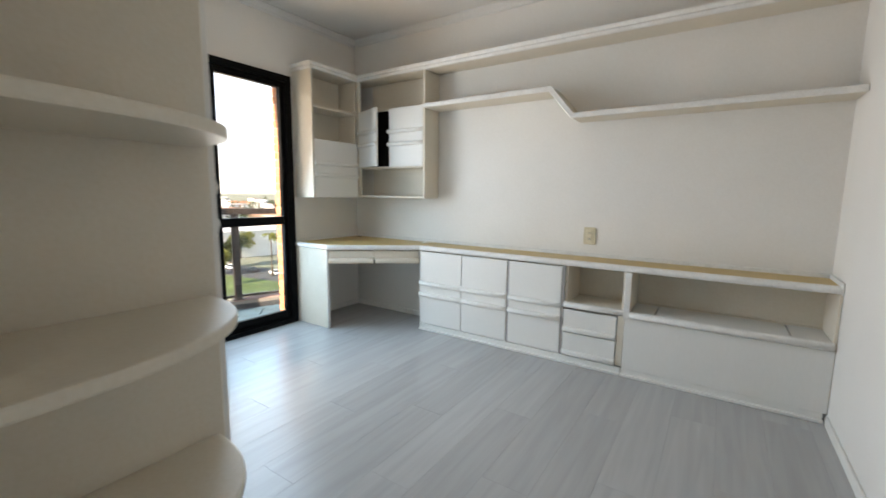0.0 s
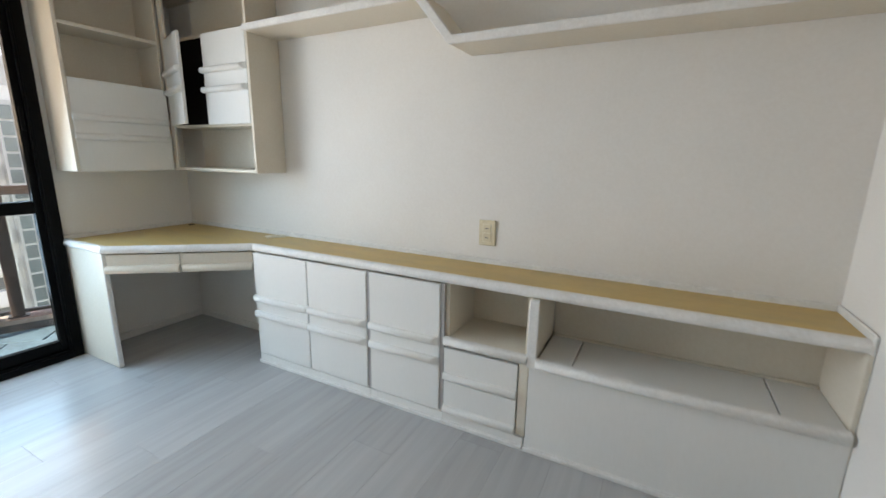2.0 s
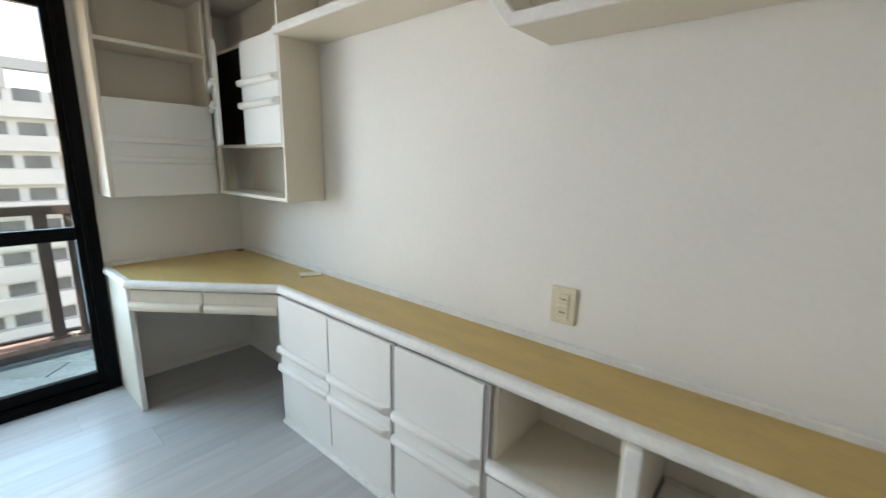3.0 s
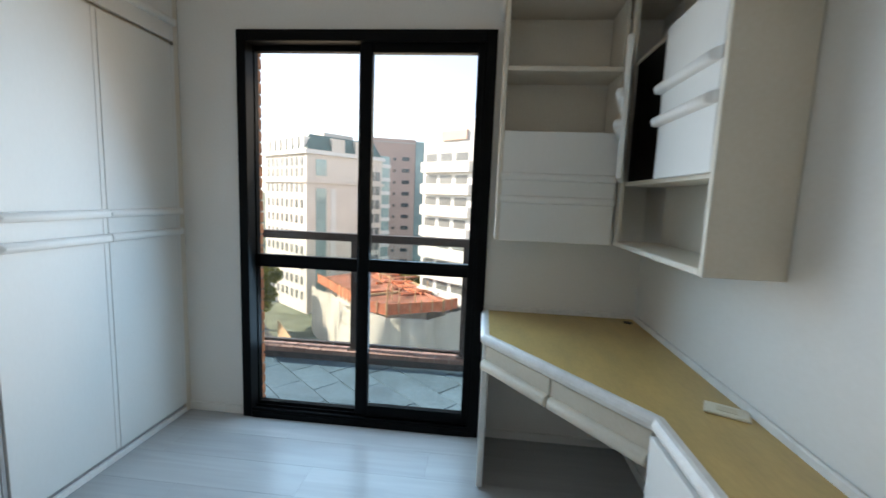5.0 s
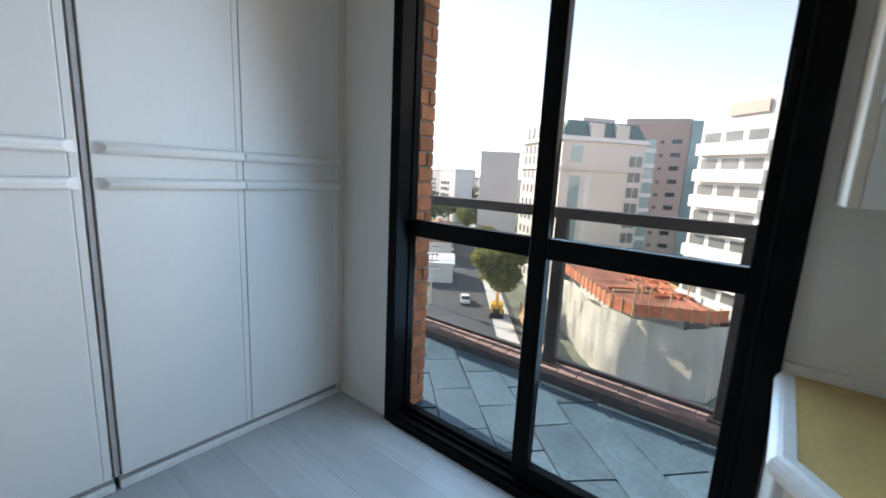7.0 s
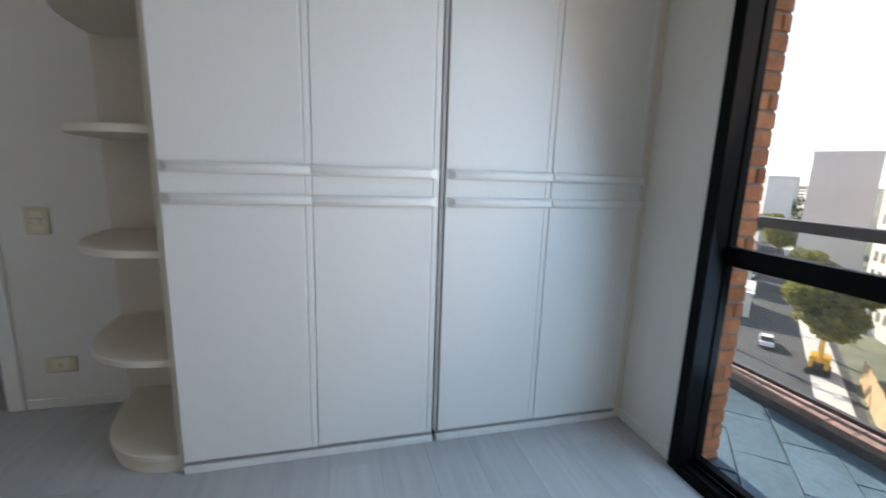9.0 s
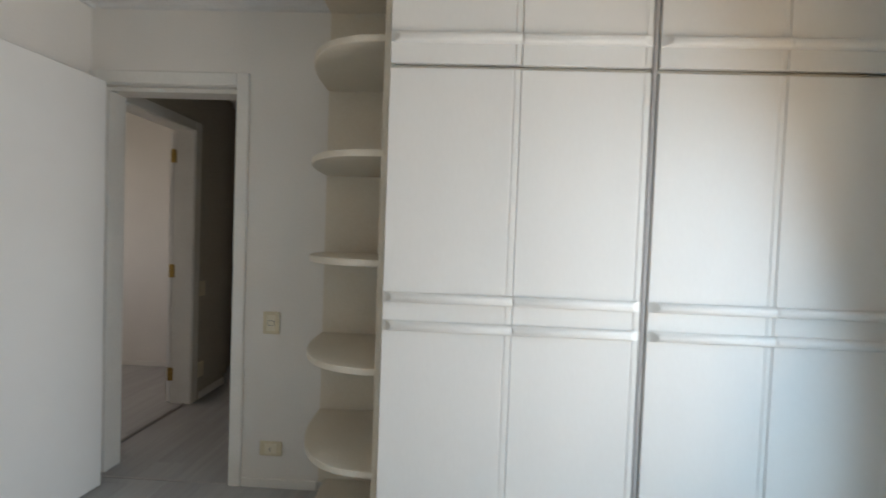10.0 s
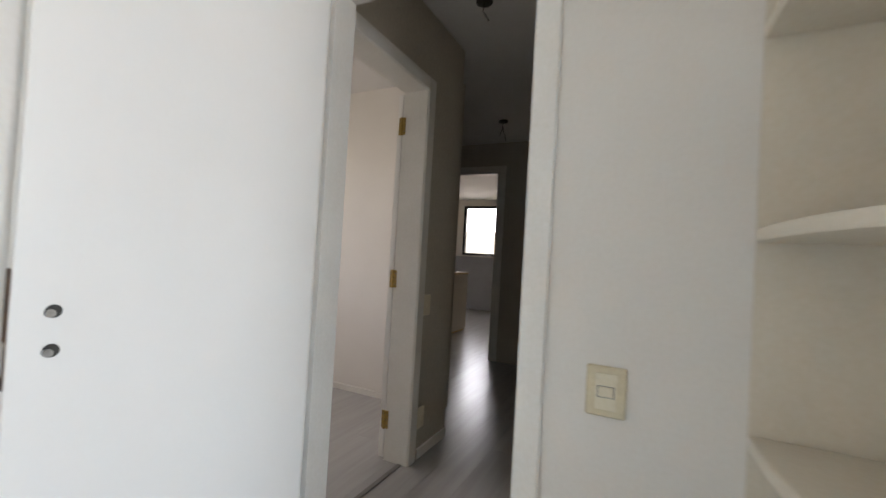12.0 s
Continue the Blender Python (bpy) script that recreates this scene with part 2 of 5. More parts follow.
def cyl(radius, length, at, axis="z", sides=20, radius2=None):
    bm = bmesh.new()
    bmesh.ops.create_cone(bm, cap_ends=True, segments=sides, radius1=radius, radius2=radius if radius2 is None else radius2, depth=length)
    if axis == "x":
        bmesh.ops.rotate(bm, matrix=Matrix.Rotation(radians(90), 3, "Y"), verts=bm.verts)
    if axis == "y":
        bmesh.ops.rotate(bm, matrix=Matrix.Rotation(radians(-90), 3, "X"), verts=bm.verts)
    bmesh.ops.translate(bm, vec=at, verts=bm.verts)
    return bm


def moved(bm, m):
    bmesh.ops.transform(bm, matrix=m, verts=bm.verts)
    return bm


# ---------------------------------------------------------------- the rooms' shell
L, D, H = 3.600, 3.028, 2.565          # length along x, depth along y, height
WT = 0.15
HX = 3.667                           # face of the hall's side wall
Y0, Y1, ZH = 0.948, 2.270, 2.075     # balcony door's opening
DX0, DX1, DZ = 2.808, 3.552, 2.118   # room door's clear opening

S = "structure"


def wall(name, boxes, mat, label):
    bm = bmesh.new()
    for b in boxes:
        box(*b, bm=bm)
    return solid(name, bm, mat, label, "wall", S)


wall("wall_west", [(-0.11, 0, -WT, Y0, 0, H + 0.12), (-0.11, 0, Y1, D + WT, 0, H + 0.12), (-0.11, 0, Y0, Y1, ZH, H + 0.12)], WALL, "white painted plaster wall around the balcony door")
wall("wall_north", [(0, L, D, D + WT, 0, H)], WALL, "white painted plaster wall behind the desk")
wall("wall_east", [(L, HX + WT, 0, D + WT, 0, H)], WALL, "white painted plaster side wall")
wall("wall_south", [(0, DX0 - 0.03, -WT, 0, 0, H), (DX1 + 0.03, HX + WT, -WT, 0, 0, H), (DX0 - 0.03, DX1 + 0.03, -WT, 0, DZ + 0.03, H)], WALL, "white painted plaster wall with the room door")
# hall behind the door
# Stub boxes added to shut off the side room against leaking light.
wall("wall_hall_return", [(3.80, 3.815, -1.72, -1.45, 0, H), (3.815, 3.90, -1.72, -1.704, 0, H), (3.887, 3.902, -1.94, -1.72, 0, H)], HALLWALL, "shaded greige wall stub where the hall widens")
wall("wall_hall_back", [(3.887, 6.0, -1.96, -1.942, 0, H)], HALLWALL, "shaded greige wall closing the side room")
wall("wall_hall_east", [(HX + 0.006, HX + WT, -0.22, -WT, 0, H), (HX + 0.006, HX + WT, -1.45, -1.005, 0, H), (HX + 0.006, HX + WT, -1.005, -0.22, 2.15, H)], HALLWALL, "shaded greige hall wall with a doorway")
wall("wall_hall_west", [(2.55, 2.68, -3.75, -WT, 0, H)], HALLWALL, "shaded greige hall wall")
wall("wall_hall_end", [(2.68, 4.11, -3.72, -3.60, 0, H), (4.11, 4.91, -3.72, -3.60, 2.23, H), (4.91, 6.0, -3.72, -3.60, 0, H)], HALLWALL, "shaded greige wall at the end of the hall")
# The opening at x 6.5 is unseen, made for the side room's fill lamp.
wall("wall_side_room", [(3.903, 6.5, -1.94, -1.80, 0, H), (HX + WT, 6.5, 0.9, 1.05, 0, H), (6.5, 6.62, -1.94, -1.3, 0, H), (6.5, 6.62, 0.1, 1.05, 0, H), (6.5, 6.62, -1.3, 0.1, 0, 1.0), (6.5, 6.62, -1.3, 0.1, 2.2, H)], WALL, "pale pinkish plaster wall of the side room")
wall("wall_far_room", [(3.2, 5.61, -8.15, -8.02, 0, H), (6.48, 8.2, -8.15, -8.02, 0, H), (5.61, 6.48, -8.15, -8.02, 0, 1.26), (5.61, 6.48, -8.15, -8.02, 2.42, H),
                       (3.1, 3.2, -8.15, -3.72, 0, H), (8.2, 8.3, -8.15, -3.72, 0, H), (6.0, 8.3, -3.72, -3.6, 0, H), (6.0, 6.12, -3.6, -1.94, 0, H)], WALL, "white plaster wall of the far room")
solid("ceiling", box(-0.11, 8.3, -8.15, D + WT, H, H + 0.12), CEIL, "matt white plaster ceiling", "ceiling", S)
# plaster cornice, hollow curve, round the room
def cornice(name, x0, y0, x1, y1, nx, ny):
    """Small stepped plaster cornice on one wall; nx, ny point into the room."""
    prof = [(0, H - 0.001), (0.05, H - 0.001), (0.05, H - 0.01), (0.035, H - 0.022), (0.018, H - 0.034), (0.012, H - 0.05), (0, H - 0.055)]
    bm = bmesh.new()
    rings = [[bm.verts.new((x + nx * d, y + ny * d, z)) for d, z in prof] for x, y in ((x0, y0), (x1, y1))]
    for i in range(len(prof) - 1):
        bm.faces.new((rings[0][i], rings[0][i + 1], rings[1][i + 1], rings[1][i]))
    bm.faces.new(rings[0])
    bm.faces.new(rings[1][::-1])
    return solid(name, bm, CEIL, "slim white plaster cornice", "trim", S)


cornice("trim_cornice_north", 0.05, D, L - 0.05, D, 0, -1)
cornice("trim_cornice_west", 0, 0.63, 0, D, 1, 0)
cornice("trim_cornice_east", L, 0, L, D, -1, 0)
cornice("trim_cornice_south", 1.93, 0, L - 0.05, 0, 0, 1)


def baseboard(name, x0, x1, y0, y1, h=0.05):
    return solid(name, box(x0, x1, y0, y1, 0.0, h, 0.003), TRIM, "low white painted skirting board", "baseboard", S)


baseboard("baseboard_west", 0, 0.012, 0.60, Y0 - 0.002)
baseboard("baseboard_desk", 0, 0.012, 2.300, D, 0.045)
baseboard("baseboard_desk_back", 0.012, 1.020, D - 0.012, D, 0.045)
baseboard("baseboard_east", L - 0.012, L, 0.08, 2.70)
baseboard("baseboard_south", 2.325, DX0 - 0.075, 0, 0.012)
baseboard("baseboard_hall", HX - 0.008, HX + 0.006, -1.448, -1.075, 0.06)
baseboard("baseboard_side_room", 4.0, 6.5, -1.80, -1.786, 0.05)


# ---------------------------------------------------------------- room door
def casing(name, x0, x1, zt, ya, yb, w=0.07, lab="off-white painted wooden door casing"):
    """Frame round an opening in a wall along x: lining, stops and casings on the room side."""
    th = thing(name, ((x0 + x1) / 2, 0, 0), lab, "door frame", kind=S)
    for side, a, b in (("l", x0 - 0.03, x0), ("r", x1, x1 + 0.03)):
        part("jamb", box(a, b, ya, yb, 0, zt + 0.03, 0.002), TRIM, th)
    part("head", box(x0, x1, ya, yb, zt, zt + 0.03, 0.002), TRIM, th)
    part("casing", box(x0 - w, x0 - 0.004, yb, yb + 0.014, 0, zt + w, 0.004), TRIM, th)
    part("casing", box(x1 + 0.004, min(x1 + w, L - 0.002), yb, yb + 0.014, 0, zt + w, 0.004), TRIM, th)
    part("head_casing", box(x0 - 0.004, x1 + 0.004, yb, yb + 0.0145, zt + 0.004, zt + w, 0.004), TRIM, th)
    part("stop", box(x0, x0 + 0.010, ya + 0.001, yb - 0.04, 0, zt, 0.002), TRIM, th)
    part("stop", box(x1 - 0.022, x1, ya + 0.001, yb - 0.04, 0, zt, 0.002), TRIM, th)
    part("stop", box(x0 + 0.010, x1 - 0.022, ya + 0.001, yb - 0.04, zt - 0.022, zt, 0.002), TRIM, th)
    return th


df1 = casing("door_frame_1", DX0, DX1, DZ, -WT, 0.0)
part("threshold", box(DX0 + 0.011, DX1 - 0.023, -0.014, 0.002, 0.0004, 0.003, 0.0008), GREYSTRIP, df1, "grey joint strip in the floor")

LEAF_W = 0.666
door = thing("door_1", (3.466, 0.074, 0), "off-white painted flush door, wide open, lock removed", "door", kind=S)
leaf = part("leaf", box(-LEAF_W, 0, -0.018, 0.018, 0.008, 2.105, 0.002), DOORPAINT, None)
for z, r in ((1.037, 0.0125), (0.964, 0.0125)):
    h = part("lock_hole", cyl(r, 0.006, (-0.608, -0.0185, z), "y", 18), DARKPL, leaf, "dark empty lock hole")
    part("lock_rim", cyl(r * 0.62, 0.02, (-0.614, -0.018, z - 0.003), "y", 14), STEEL, leaf, "worn steel spindle end")
lk = part("lock_slot", box(-LEAF_W - 0.002, -LEAF_W + 0.004, -0.011, 0.011, 0.90, 1.115, 0.001), RAWWOOD, leaf, "raw wooden mortise of a missing lock")
part("lock_plate", box(-LEAF_W - 0.003, -LEAF_W + 0.002, -0.008, 0.008, 0.925, 0.985), STEEL, leaf)
for z in (0.22, 1.05, 1.88):
    part("hinge", cyl(0.006, 0.08, (0.004, 0.022, z), "z", 12), BRASS, leaf)
# the leaf stands a little past a right angle, against the side wall
leaf.parent = door
leaf.matrix_basis = pose(0, 0, 0, 0, 0, -95.2)


# doorway in the hall's side wall, and its door folded right back
hd = thing("door_frame_2", (HX + 0.07, -0.62, 0), "white painted wooden door frame in the hall", "door frame", kind=S)
part("jamb", box(HX - 0.002, HX + WT + 0.006, -1.005, -0.970, 0, 2.15, 0.002), TRIM, hd)
part("jamb", box(HX - 0.002, HX + WT + 0.006, -0.255, -0.22, 0, 2.15, 0.002), TRIM, hd)
part("head", box(HX - 0.002, HX + WT + 0.006, -0.970, -0.255, 2.115, 2.15, 0.002), TRIM, hd)
part("casing", box(HX - 0.010, HX + 0.006, -1.05, -0.975, 0, 2.19, 0.003), TRIM, hd)
part("casing", box(HX - 0.010, HX + 0.006, -0.25, -0.175, 0, 2.19, 0.003), TRIM, hd)
part("head_casing", box(HX - 0.010, HX + 0.006, -0.975, -0.25, 2.118, 2.19, 0.003), TRIM, hd)
part("threshold", box(L + 0.10, L + 0.125, -0.995, -0.255, 0.0005, 0.006), SEAM, hd, "dark joint strip in the floor")
d2 = thing("door_2", (HX + WT + 0.03, -1.0, 0), "white painted flush door folded back against the wall", "door", kind=S)
# Dark strip stands in for the shade between leaf and jamb.
part("painted_gap_shade", box(HX + WT + 0.0062, HX + WT + 0.0145, -1.004, -0.992, 0.006, 2.11), DARKPL, d2, "dark strip painted for the shade along the hinges")
lf2 = part("leaf", box(HX + WT + 0.015, HX + WT + 0.047, -1.70, -0.978, 0.01, 2.11, 0.002), DOORPAINT, d2)
for z in (0.232, 1.037, 1.921):
    hg = part("hinge", box(HX + WT - 0.014, HX + WT + 0.03, -0.9705, -0.966, z - 0.05, z + 0.05, 0.001), BRASS, d2, "open brass butt hinge")
    part("pin", cyl(0.006, 0.104, (HX + WT + 0.010, -0.964, z), "z", 12), BRASS, hg)
    for dx in (-0.008, 0.024):
        for dz in (-0.03, 0.0, 0.03):
            part("screw", cyl(0.0035, 0.002, (HX + WT + dx, -0.9655, z + dz), "y", 8), SEAM, hg)

fd = thing("door_frame_3", (4.46, -3.6, 0), "white painted door frame at the hall's end", "door frame", kind=S)
for a, b, z0, z1 in ((4.11, 4.14, 0, 2.23), (4.88, 4.91, 0, 2.23), (4.14, 4.88, 2.20, 2.23)):
    part("jamb", box(a, b, -3.725, -3.595, z0, z1, 0.002), TRIM, fd)
for a, b, z0, z1 in ((4.04, 4.108, 0, 2.29), (4.912, 4.98, 0, 2.29), (4.108, 4.912, 2.22, 2.29)):
    part("casing", box(a, b, -3.60, -3.584, z0, z1, 0.003), TRIM, fd)
wc = thing("door_frame_4", (3.70, -3.6, 0), "white painted casing of a closed door", "door frame", kind=S)
part("casing", box(3.66, 3.735, -3.60, -3.582, 0, 2.22, 0.003), TRIM, wc)
part("leaf", box(2.95, 3.66, -3.598, -3.588, 0.005, 2.15, 0.002), DOORPAINT, wc)
part("strike_plate", box(3.655, 3.668, -3.583, -3.579, 0.98, 1.10, 0.001), STEEL, wc)

# hall: bare ceiling outlet with wires
co = thing("ceiling_lamp_outlet", (3.86, -2.86, H), "bare ceiling outlet with hanging wires", "ceiling outlet")
part("rose", cyl(0.045, 0.012, (3.86, -2.86, H - 0.006), "z", 20), DARKPL, co, "dark round hole in the ceiling")
def wire(name, pts, r, mat, parent):
    cu = bpy.data.curves.new(name, "CURVE")
    cu.dimensions, cu.bevel_depth, cu.bevel_resolution = "3D", r, 2
    sp = cu.splines.new("POLY")
    sp.points.add(len(pts) - 1)
    for i, q in enumerate(pts):
        sp.points[i].co = (*q, 1)
    cu.materials.append(mat)
    ob = new(name, cu)
    ob.parent = parent
    if parent is not None:
        ob.matrix_parent_inverse = place(parent).inverted()
    return ob


wire("wire", [(3.86, -2.86, H - 0.01), (3.865, -2.86, H - 0.08), (3.84, -2.87, H - 0.14), (3.83, -2.87, H - 0.20)], 0.003, DARKPL, co)
wire("wire", [(3.865, -2.86, H - 0.01), (3.86, -2.86, H - 0.07), (3.88, -2.86, H - 0.12), (3.89, -2.85, H - 0.15)], 0.003, DARKPL, co)
co2 = thing("ceiling_lamp_outlet", (3.36, -0.98, H), "bare ceiling outlet with a hanging wire", "ceiling outlet")
part("rose", cyl(0.045, 0.012, (3.36, -0.98, H - 0.006), "z", 20), DARKPL, co2, "dark round hole in the ceiling")
wire("wire", [(3.36, -0.98, H - 0.01), (3.37, -0.99, H - 0.05), (3.34, -1.01, H - 0.10)], 0.003, DARKPL, co2)
# small plates on the hall wall
for nm, z, w, h in (("light_switch", 0.892, 0.075, 0.12), ("wall_outlet", 0.236, 0.075, 0.12)):
    p2 = thing(nm, (HX, -1.1, z), "white plastic plate on the hall wall", nm.replace("_", " "))
    part("plate", box(HX - 0.006, HX + 0.006, -1.1 - w / 2, -1.1 + w / 2, z - h / 2, z + h / 2, 0.003), CREAMHI, p2)
    part("rocker", box(HX - 0.010, HX - 0.005, -1.115, -1.085, z - 0.02, z + 0.02, 0.002), CREAMHI, p2)
# far room window
fw = thing("window_2", (6.05, -8.05, 1.26), "black framed window of the far room", "window", kind=S)
for a, b, z0, z1 in ((5.61, 5.66, 1.26, 2.42), (6.43, 6.48, 1.26, 2.42), (5.66, 6.43, 1.26, 1.31), (5.66, 6.43, 2.37, 2.42)):
    part("window_frame", box(a, b, -8.13, -8.04, z0, z1, 0.003), BLACK, fw)
pn = part("pane", box(5.66, 6.43, -8.09, -8.086, 1.31, 2.37), GLASS, fw)
pn.visible_shadow = False
part("dado", box(3.21, 8.19, -8.0195, -8.012, 0, 1.222), material("blue_grey_dado_paint", (0.36, 0.38, 0.43), 0.5, vary=0.06, scale=3), fw, "blue-grey painted dado under the window")
part("window_sill", box(5.59, 6.50, -8.03, -7.99, 1.225, 1.258, 0.004), TRIM, fw)
fbw = thing("neighbour_house", (6.8, -12.2, -3), "sunlit cream plaster house wall outside", "house", kind=S)
part("wall", box(4.0, 9.6, -12.4, -12.2, -22, 2.1), material("cream_plaster", (0.75, 0.70, 0.62), 0.85), fbw)
part("window", box(6.4, 6.48, -12.2, -12.16, 1.55, 2.02), material("blue_window", (0.10, 0.14, 0.25), 0.2), fbw)
fr = thing("chest_of_drawers", (5.35, -4.9, 0), "pale wooden chest beside the doorway", "chest")
part("body", box(5.16, 5.50, -5.3, -4.7, 0.03, 0.92, 0.004), LACQ, fr)
part("top", box(5.15, 5.51, -5.31, -4.69, 0.921, 0.945, 0.004), TAN, fr)
part("plinth", box(5.18, 5.48, -5.28, -4.72, 0.0, 0.029), TAN, fr)


# ---------------------------------------------------------------- balcony door
def balcony_door():
    th = thing("door_3", (0, 1.63, 0), "black aluminium sliding balcony door with two glazed leaves", "balcony door", kind=S)
    x0, x1 = -0.105, 0.028
    for name, b in (("frame", (-0.048, x1, Y0, Y0 + 0.050, 0, ZH)), ("frame", (x0, -0.0925, Y0, Y0 + 0.040, 0, ZH)), ("frame", (x0, x1, Y1 - 0.05, Y1, 0, ZH)),
                    ("frame", (x0, x1, Y0 + 0.050, Y1 - 0.05, ZH - 0.055, ZH)), ("sill", (-0.049, x1 + 0.002, Y0 + 0.050, Y1 - 0.05, -0.02, 0.035)), ("sill", (x0, -0.049, Y0 + 0.04, Y1 - 0.05, -0.03, 0.004))):
        part(name, box(*b, 0.003), BLACK, th)
    for x in (-0.030, 0.015):
        part("track", box(x - 0.003, x + 0.003, Y0 + 0.050, Y1 - 0.05, 0.035, 0.05), BLACK, th)

    def sash(name, xa, xb, ya, yb, wl, wr, zb0, zb1, zt, zm0, zm1):
        top = ZH - 0.03
        sd = part(name, box(xa, xb, ya, ya + wl, zb0, top, 0.003), BLACK, th)
        part("stile", box(xa, xb, yb - wr, yb, zb0, top, 0.003), BLACK, sd)
        part("rail", box(xa, xb, ya + wl, yb - wr, zb0, zb1, 0.003), BLACK, sd)
        part("rail", box(xa, xb, ya + wl, yb - wr, zt, top, 0.003), BLACK, sd)
        part("rail", box(xa, xb, ya + wl, yb - wr, zm0, zm1, 0.003), BLACK, sd)
        for z0, z1 in ((zb1, zm0), (zm1, zt)):
            g = part("pane", box((xa + xb) / 2 - 0.002, (xa + xb) / 2 + 0.002, ya + wl, yb - wr, z0, z1), GLASS, sd)
            g.visible_shadow = False
        return sd
    sash("outer_leaf", -0.090, -0.052, Y0 + 0.004, 1.630, 0.050, 0.060, 0.006, 0.058, ZH - 0.080, 0.850, 0.919)
    inner = sash("inner_leaf", -0.040, 0.000, 1.592, Y1 - 0.045, 0.062, 0.048, 0.050, 0.112, ZH - 0.100, 0.862, 0.930)
    part("latch", box(0.0, 0.012, Y1 - 0.085, Y1 - 0.065, 1.30, 1.42, 0.003), BLACK, inner)
    part("rebate", box(0.000, 0.024, Y1 - 0.062, Y1 - 0.05, 0.05, ZH - 0.055, 0.002), BLACK, th)


balcony_door()


hk = thing("wall_hook", (0, 2.285, 2.16), "small white curtain hook over the balcony door", "hook")
part("plate", box(0, 0.006, 2.270, 2.300, 2.145, 2.185, 0.002), TRIM, hk)
part("arm", box(0.006, 0.045, 2.281, 2.289, 2.155, 2.163, 0.002), TRIM, hk)
part("tip", box(0.037, 0.045, 2.281, 2.289, 2.163, 2.180, 0.002), TRIM, hk)


# ---------------------------------------------------------------- built-in desk
FY = 2.722        # front of the low cabinets
TOPZ = 0.705
A = (0.425, 2.265)  # the worktop's front corners
B = (1.020, 2.730)
dgx, dgy = B[0] - A[0], B[1] - A[1]
dgl = math.hypot(dgx, dgy)
dux, duy = dgx / dgl, dgy / dgl          # along the slanted front
dnx, dny = duy, -dux                     # out of it

wt = thing("worktop", (1.8, 2.9, TOPZ - 0.04), "long corner worktop, tan laminate with worn white edging", "worktop")
def inset(d):
    """The worktop's front line, moved inwards by d."""
    k1 = math.tan((math.atan2(dgy, dgx)) / 2) * d
    return [(0.018, A[1] + d), (A[0] - k1, A[1] + d), (B[0] - k1, B[1] + d), (L - 0.012, B[1] + d)]


part("laminate", prism([(0.016, D - 0.016), *inset(0.028), (L - 0.012, D - 0.016)], TOPZ - 0.020, TOPZ - 0.0015), TAN, wt, "worn tan laminate surface")
# rounded white nosing along the front
prof = [(0.031, -0.003), (0.030, 0.001), (0.012, 0.003), (0.004, 0.0), (-0.002, -0.008), (-0.005, -0.018), (-0.003, -0.029), (0.003, -0.036), (0.012, -0.038), (0.031, -0.038)]
bm = bmesh.new()
rings = []
for k in range(4):
    rings.append([bm.verts.new((*inset(d)[k], TOPZ + h)) for d, h in prof])
for r0, r1 in zip(rings, rings[1:]):
    for i in range(len(prof)):
        j = (i + 1) % len(prof)
        bm.faces.new((r0[i], r0[j], r1[j], r1[i]))
bm.faces.new(rings[0]), bm.faces.new(rings[-1][::-1])
part("nosing", bm, EDGE, wt, "rounded worn white edge strip")
part("back_strip", box(0.016, L - 0.012, D - 0.016, D - 0.001, TOPZ - 0.02, TOPZ + 0.022, 0.004), EDGE, wt, "white upstand along the wall")
part("back_strip", box(0.001, 0.016, A[1] + 0.005, D - 0.001, TOPZ - 0.02, TOPZ + 0.022, 0.004), EDGE, wt)
part("end_strip", box(L - 0.012, L - 0.001, B[1] - 0.004, D - 0.001, TOPZ - 0.04, TOPZ + 0.022, 0.004), EDGE, wt)
part("underside", prism([(0.016, D - 0.016), *inset(0.032), (L - 0.012, D - 0.016)], TOPZ - 0.036, TOPZ - 0.021), LACQ, wt)
part("cable_cap", cyl(0.021, 0.003, (0.085, D - 0.06, TOPZ), "z", 20), DARKPL, wt, "dark cable hole")

pt = thing("desk_side_panel", (0.21, 2.29, 0), "white lacquered side panel carrying the desk corner", "desk panel")
part("panel", box(0.014, 0.402, 2.275, 2.297, 0.002, TOPZ - 0.040, 0.002), LACQ, pt)
part("edge_strip", box(0.4025, 0.414, 2.272, 2.300, 0.002, TOPZ - 0.040, 0.004), EDGE, pt)


def grip(x0, x1, z, y, r=0.017, depth=0.030, scoop=(0, 0)):
    """A half-round grip bar along x, on a front at y, with slanted flat finger cuts at either end."""
    bm = bmesh.new()
    cut = (0.0, 0.2, 0.4, 0.6, 0.8, 1.0)
    xs = [x0 + scoop[0] * q for q in cut] if scoop[0] else [x0, x0 + 0.004]
    xs += [x1 - scoop[1] * q for q in cut[::-1]] if scoop[1] else [x1 - 0.004, x1]
    rings = []
    for x in xs:
        limit = depth * (0.82 if x in (x0, x1) else 1.0)
        if scoop[0] and x < x0 + scoop[0]:
            limit = depth * (0.06 + 0.94 * ((x - x0) / scoop[0]) ** 1.6)
        if scoop[1] and x > x1 - scoop[1]:
            limit = min(limit, depth * (0.06 + 0.94 * ((x1 - x) / scoop[1]) ** 1.6))
        ring = []
        for k in range(13):
            a = math.pi * k / 12
            ring.append(bm.verts.new((x, y - min(limit, depth * max(0.0, math.sin(a)) ** 0.7), z + r * math.cos(a))))
        rings.append(ring)
    for r0, r1 in zip(rings, rings[1:]):
        for i in range(12):
            bm.faces.new((r0[i], r0[i + 1], r1[i + 1], r1[i]))
    bm.faces.new(rings[0]), bm.faces.new(rings[-1][::-1])
    return bm


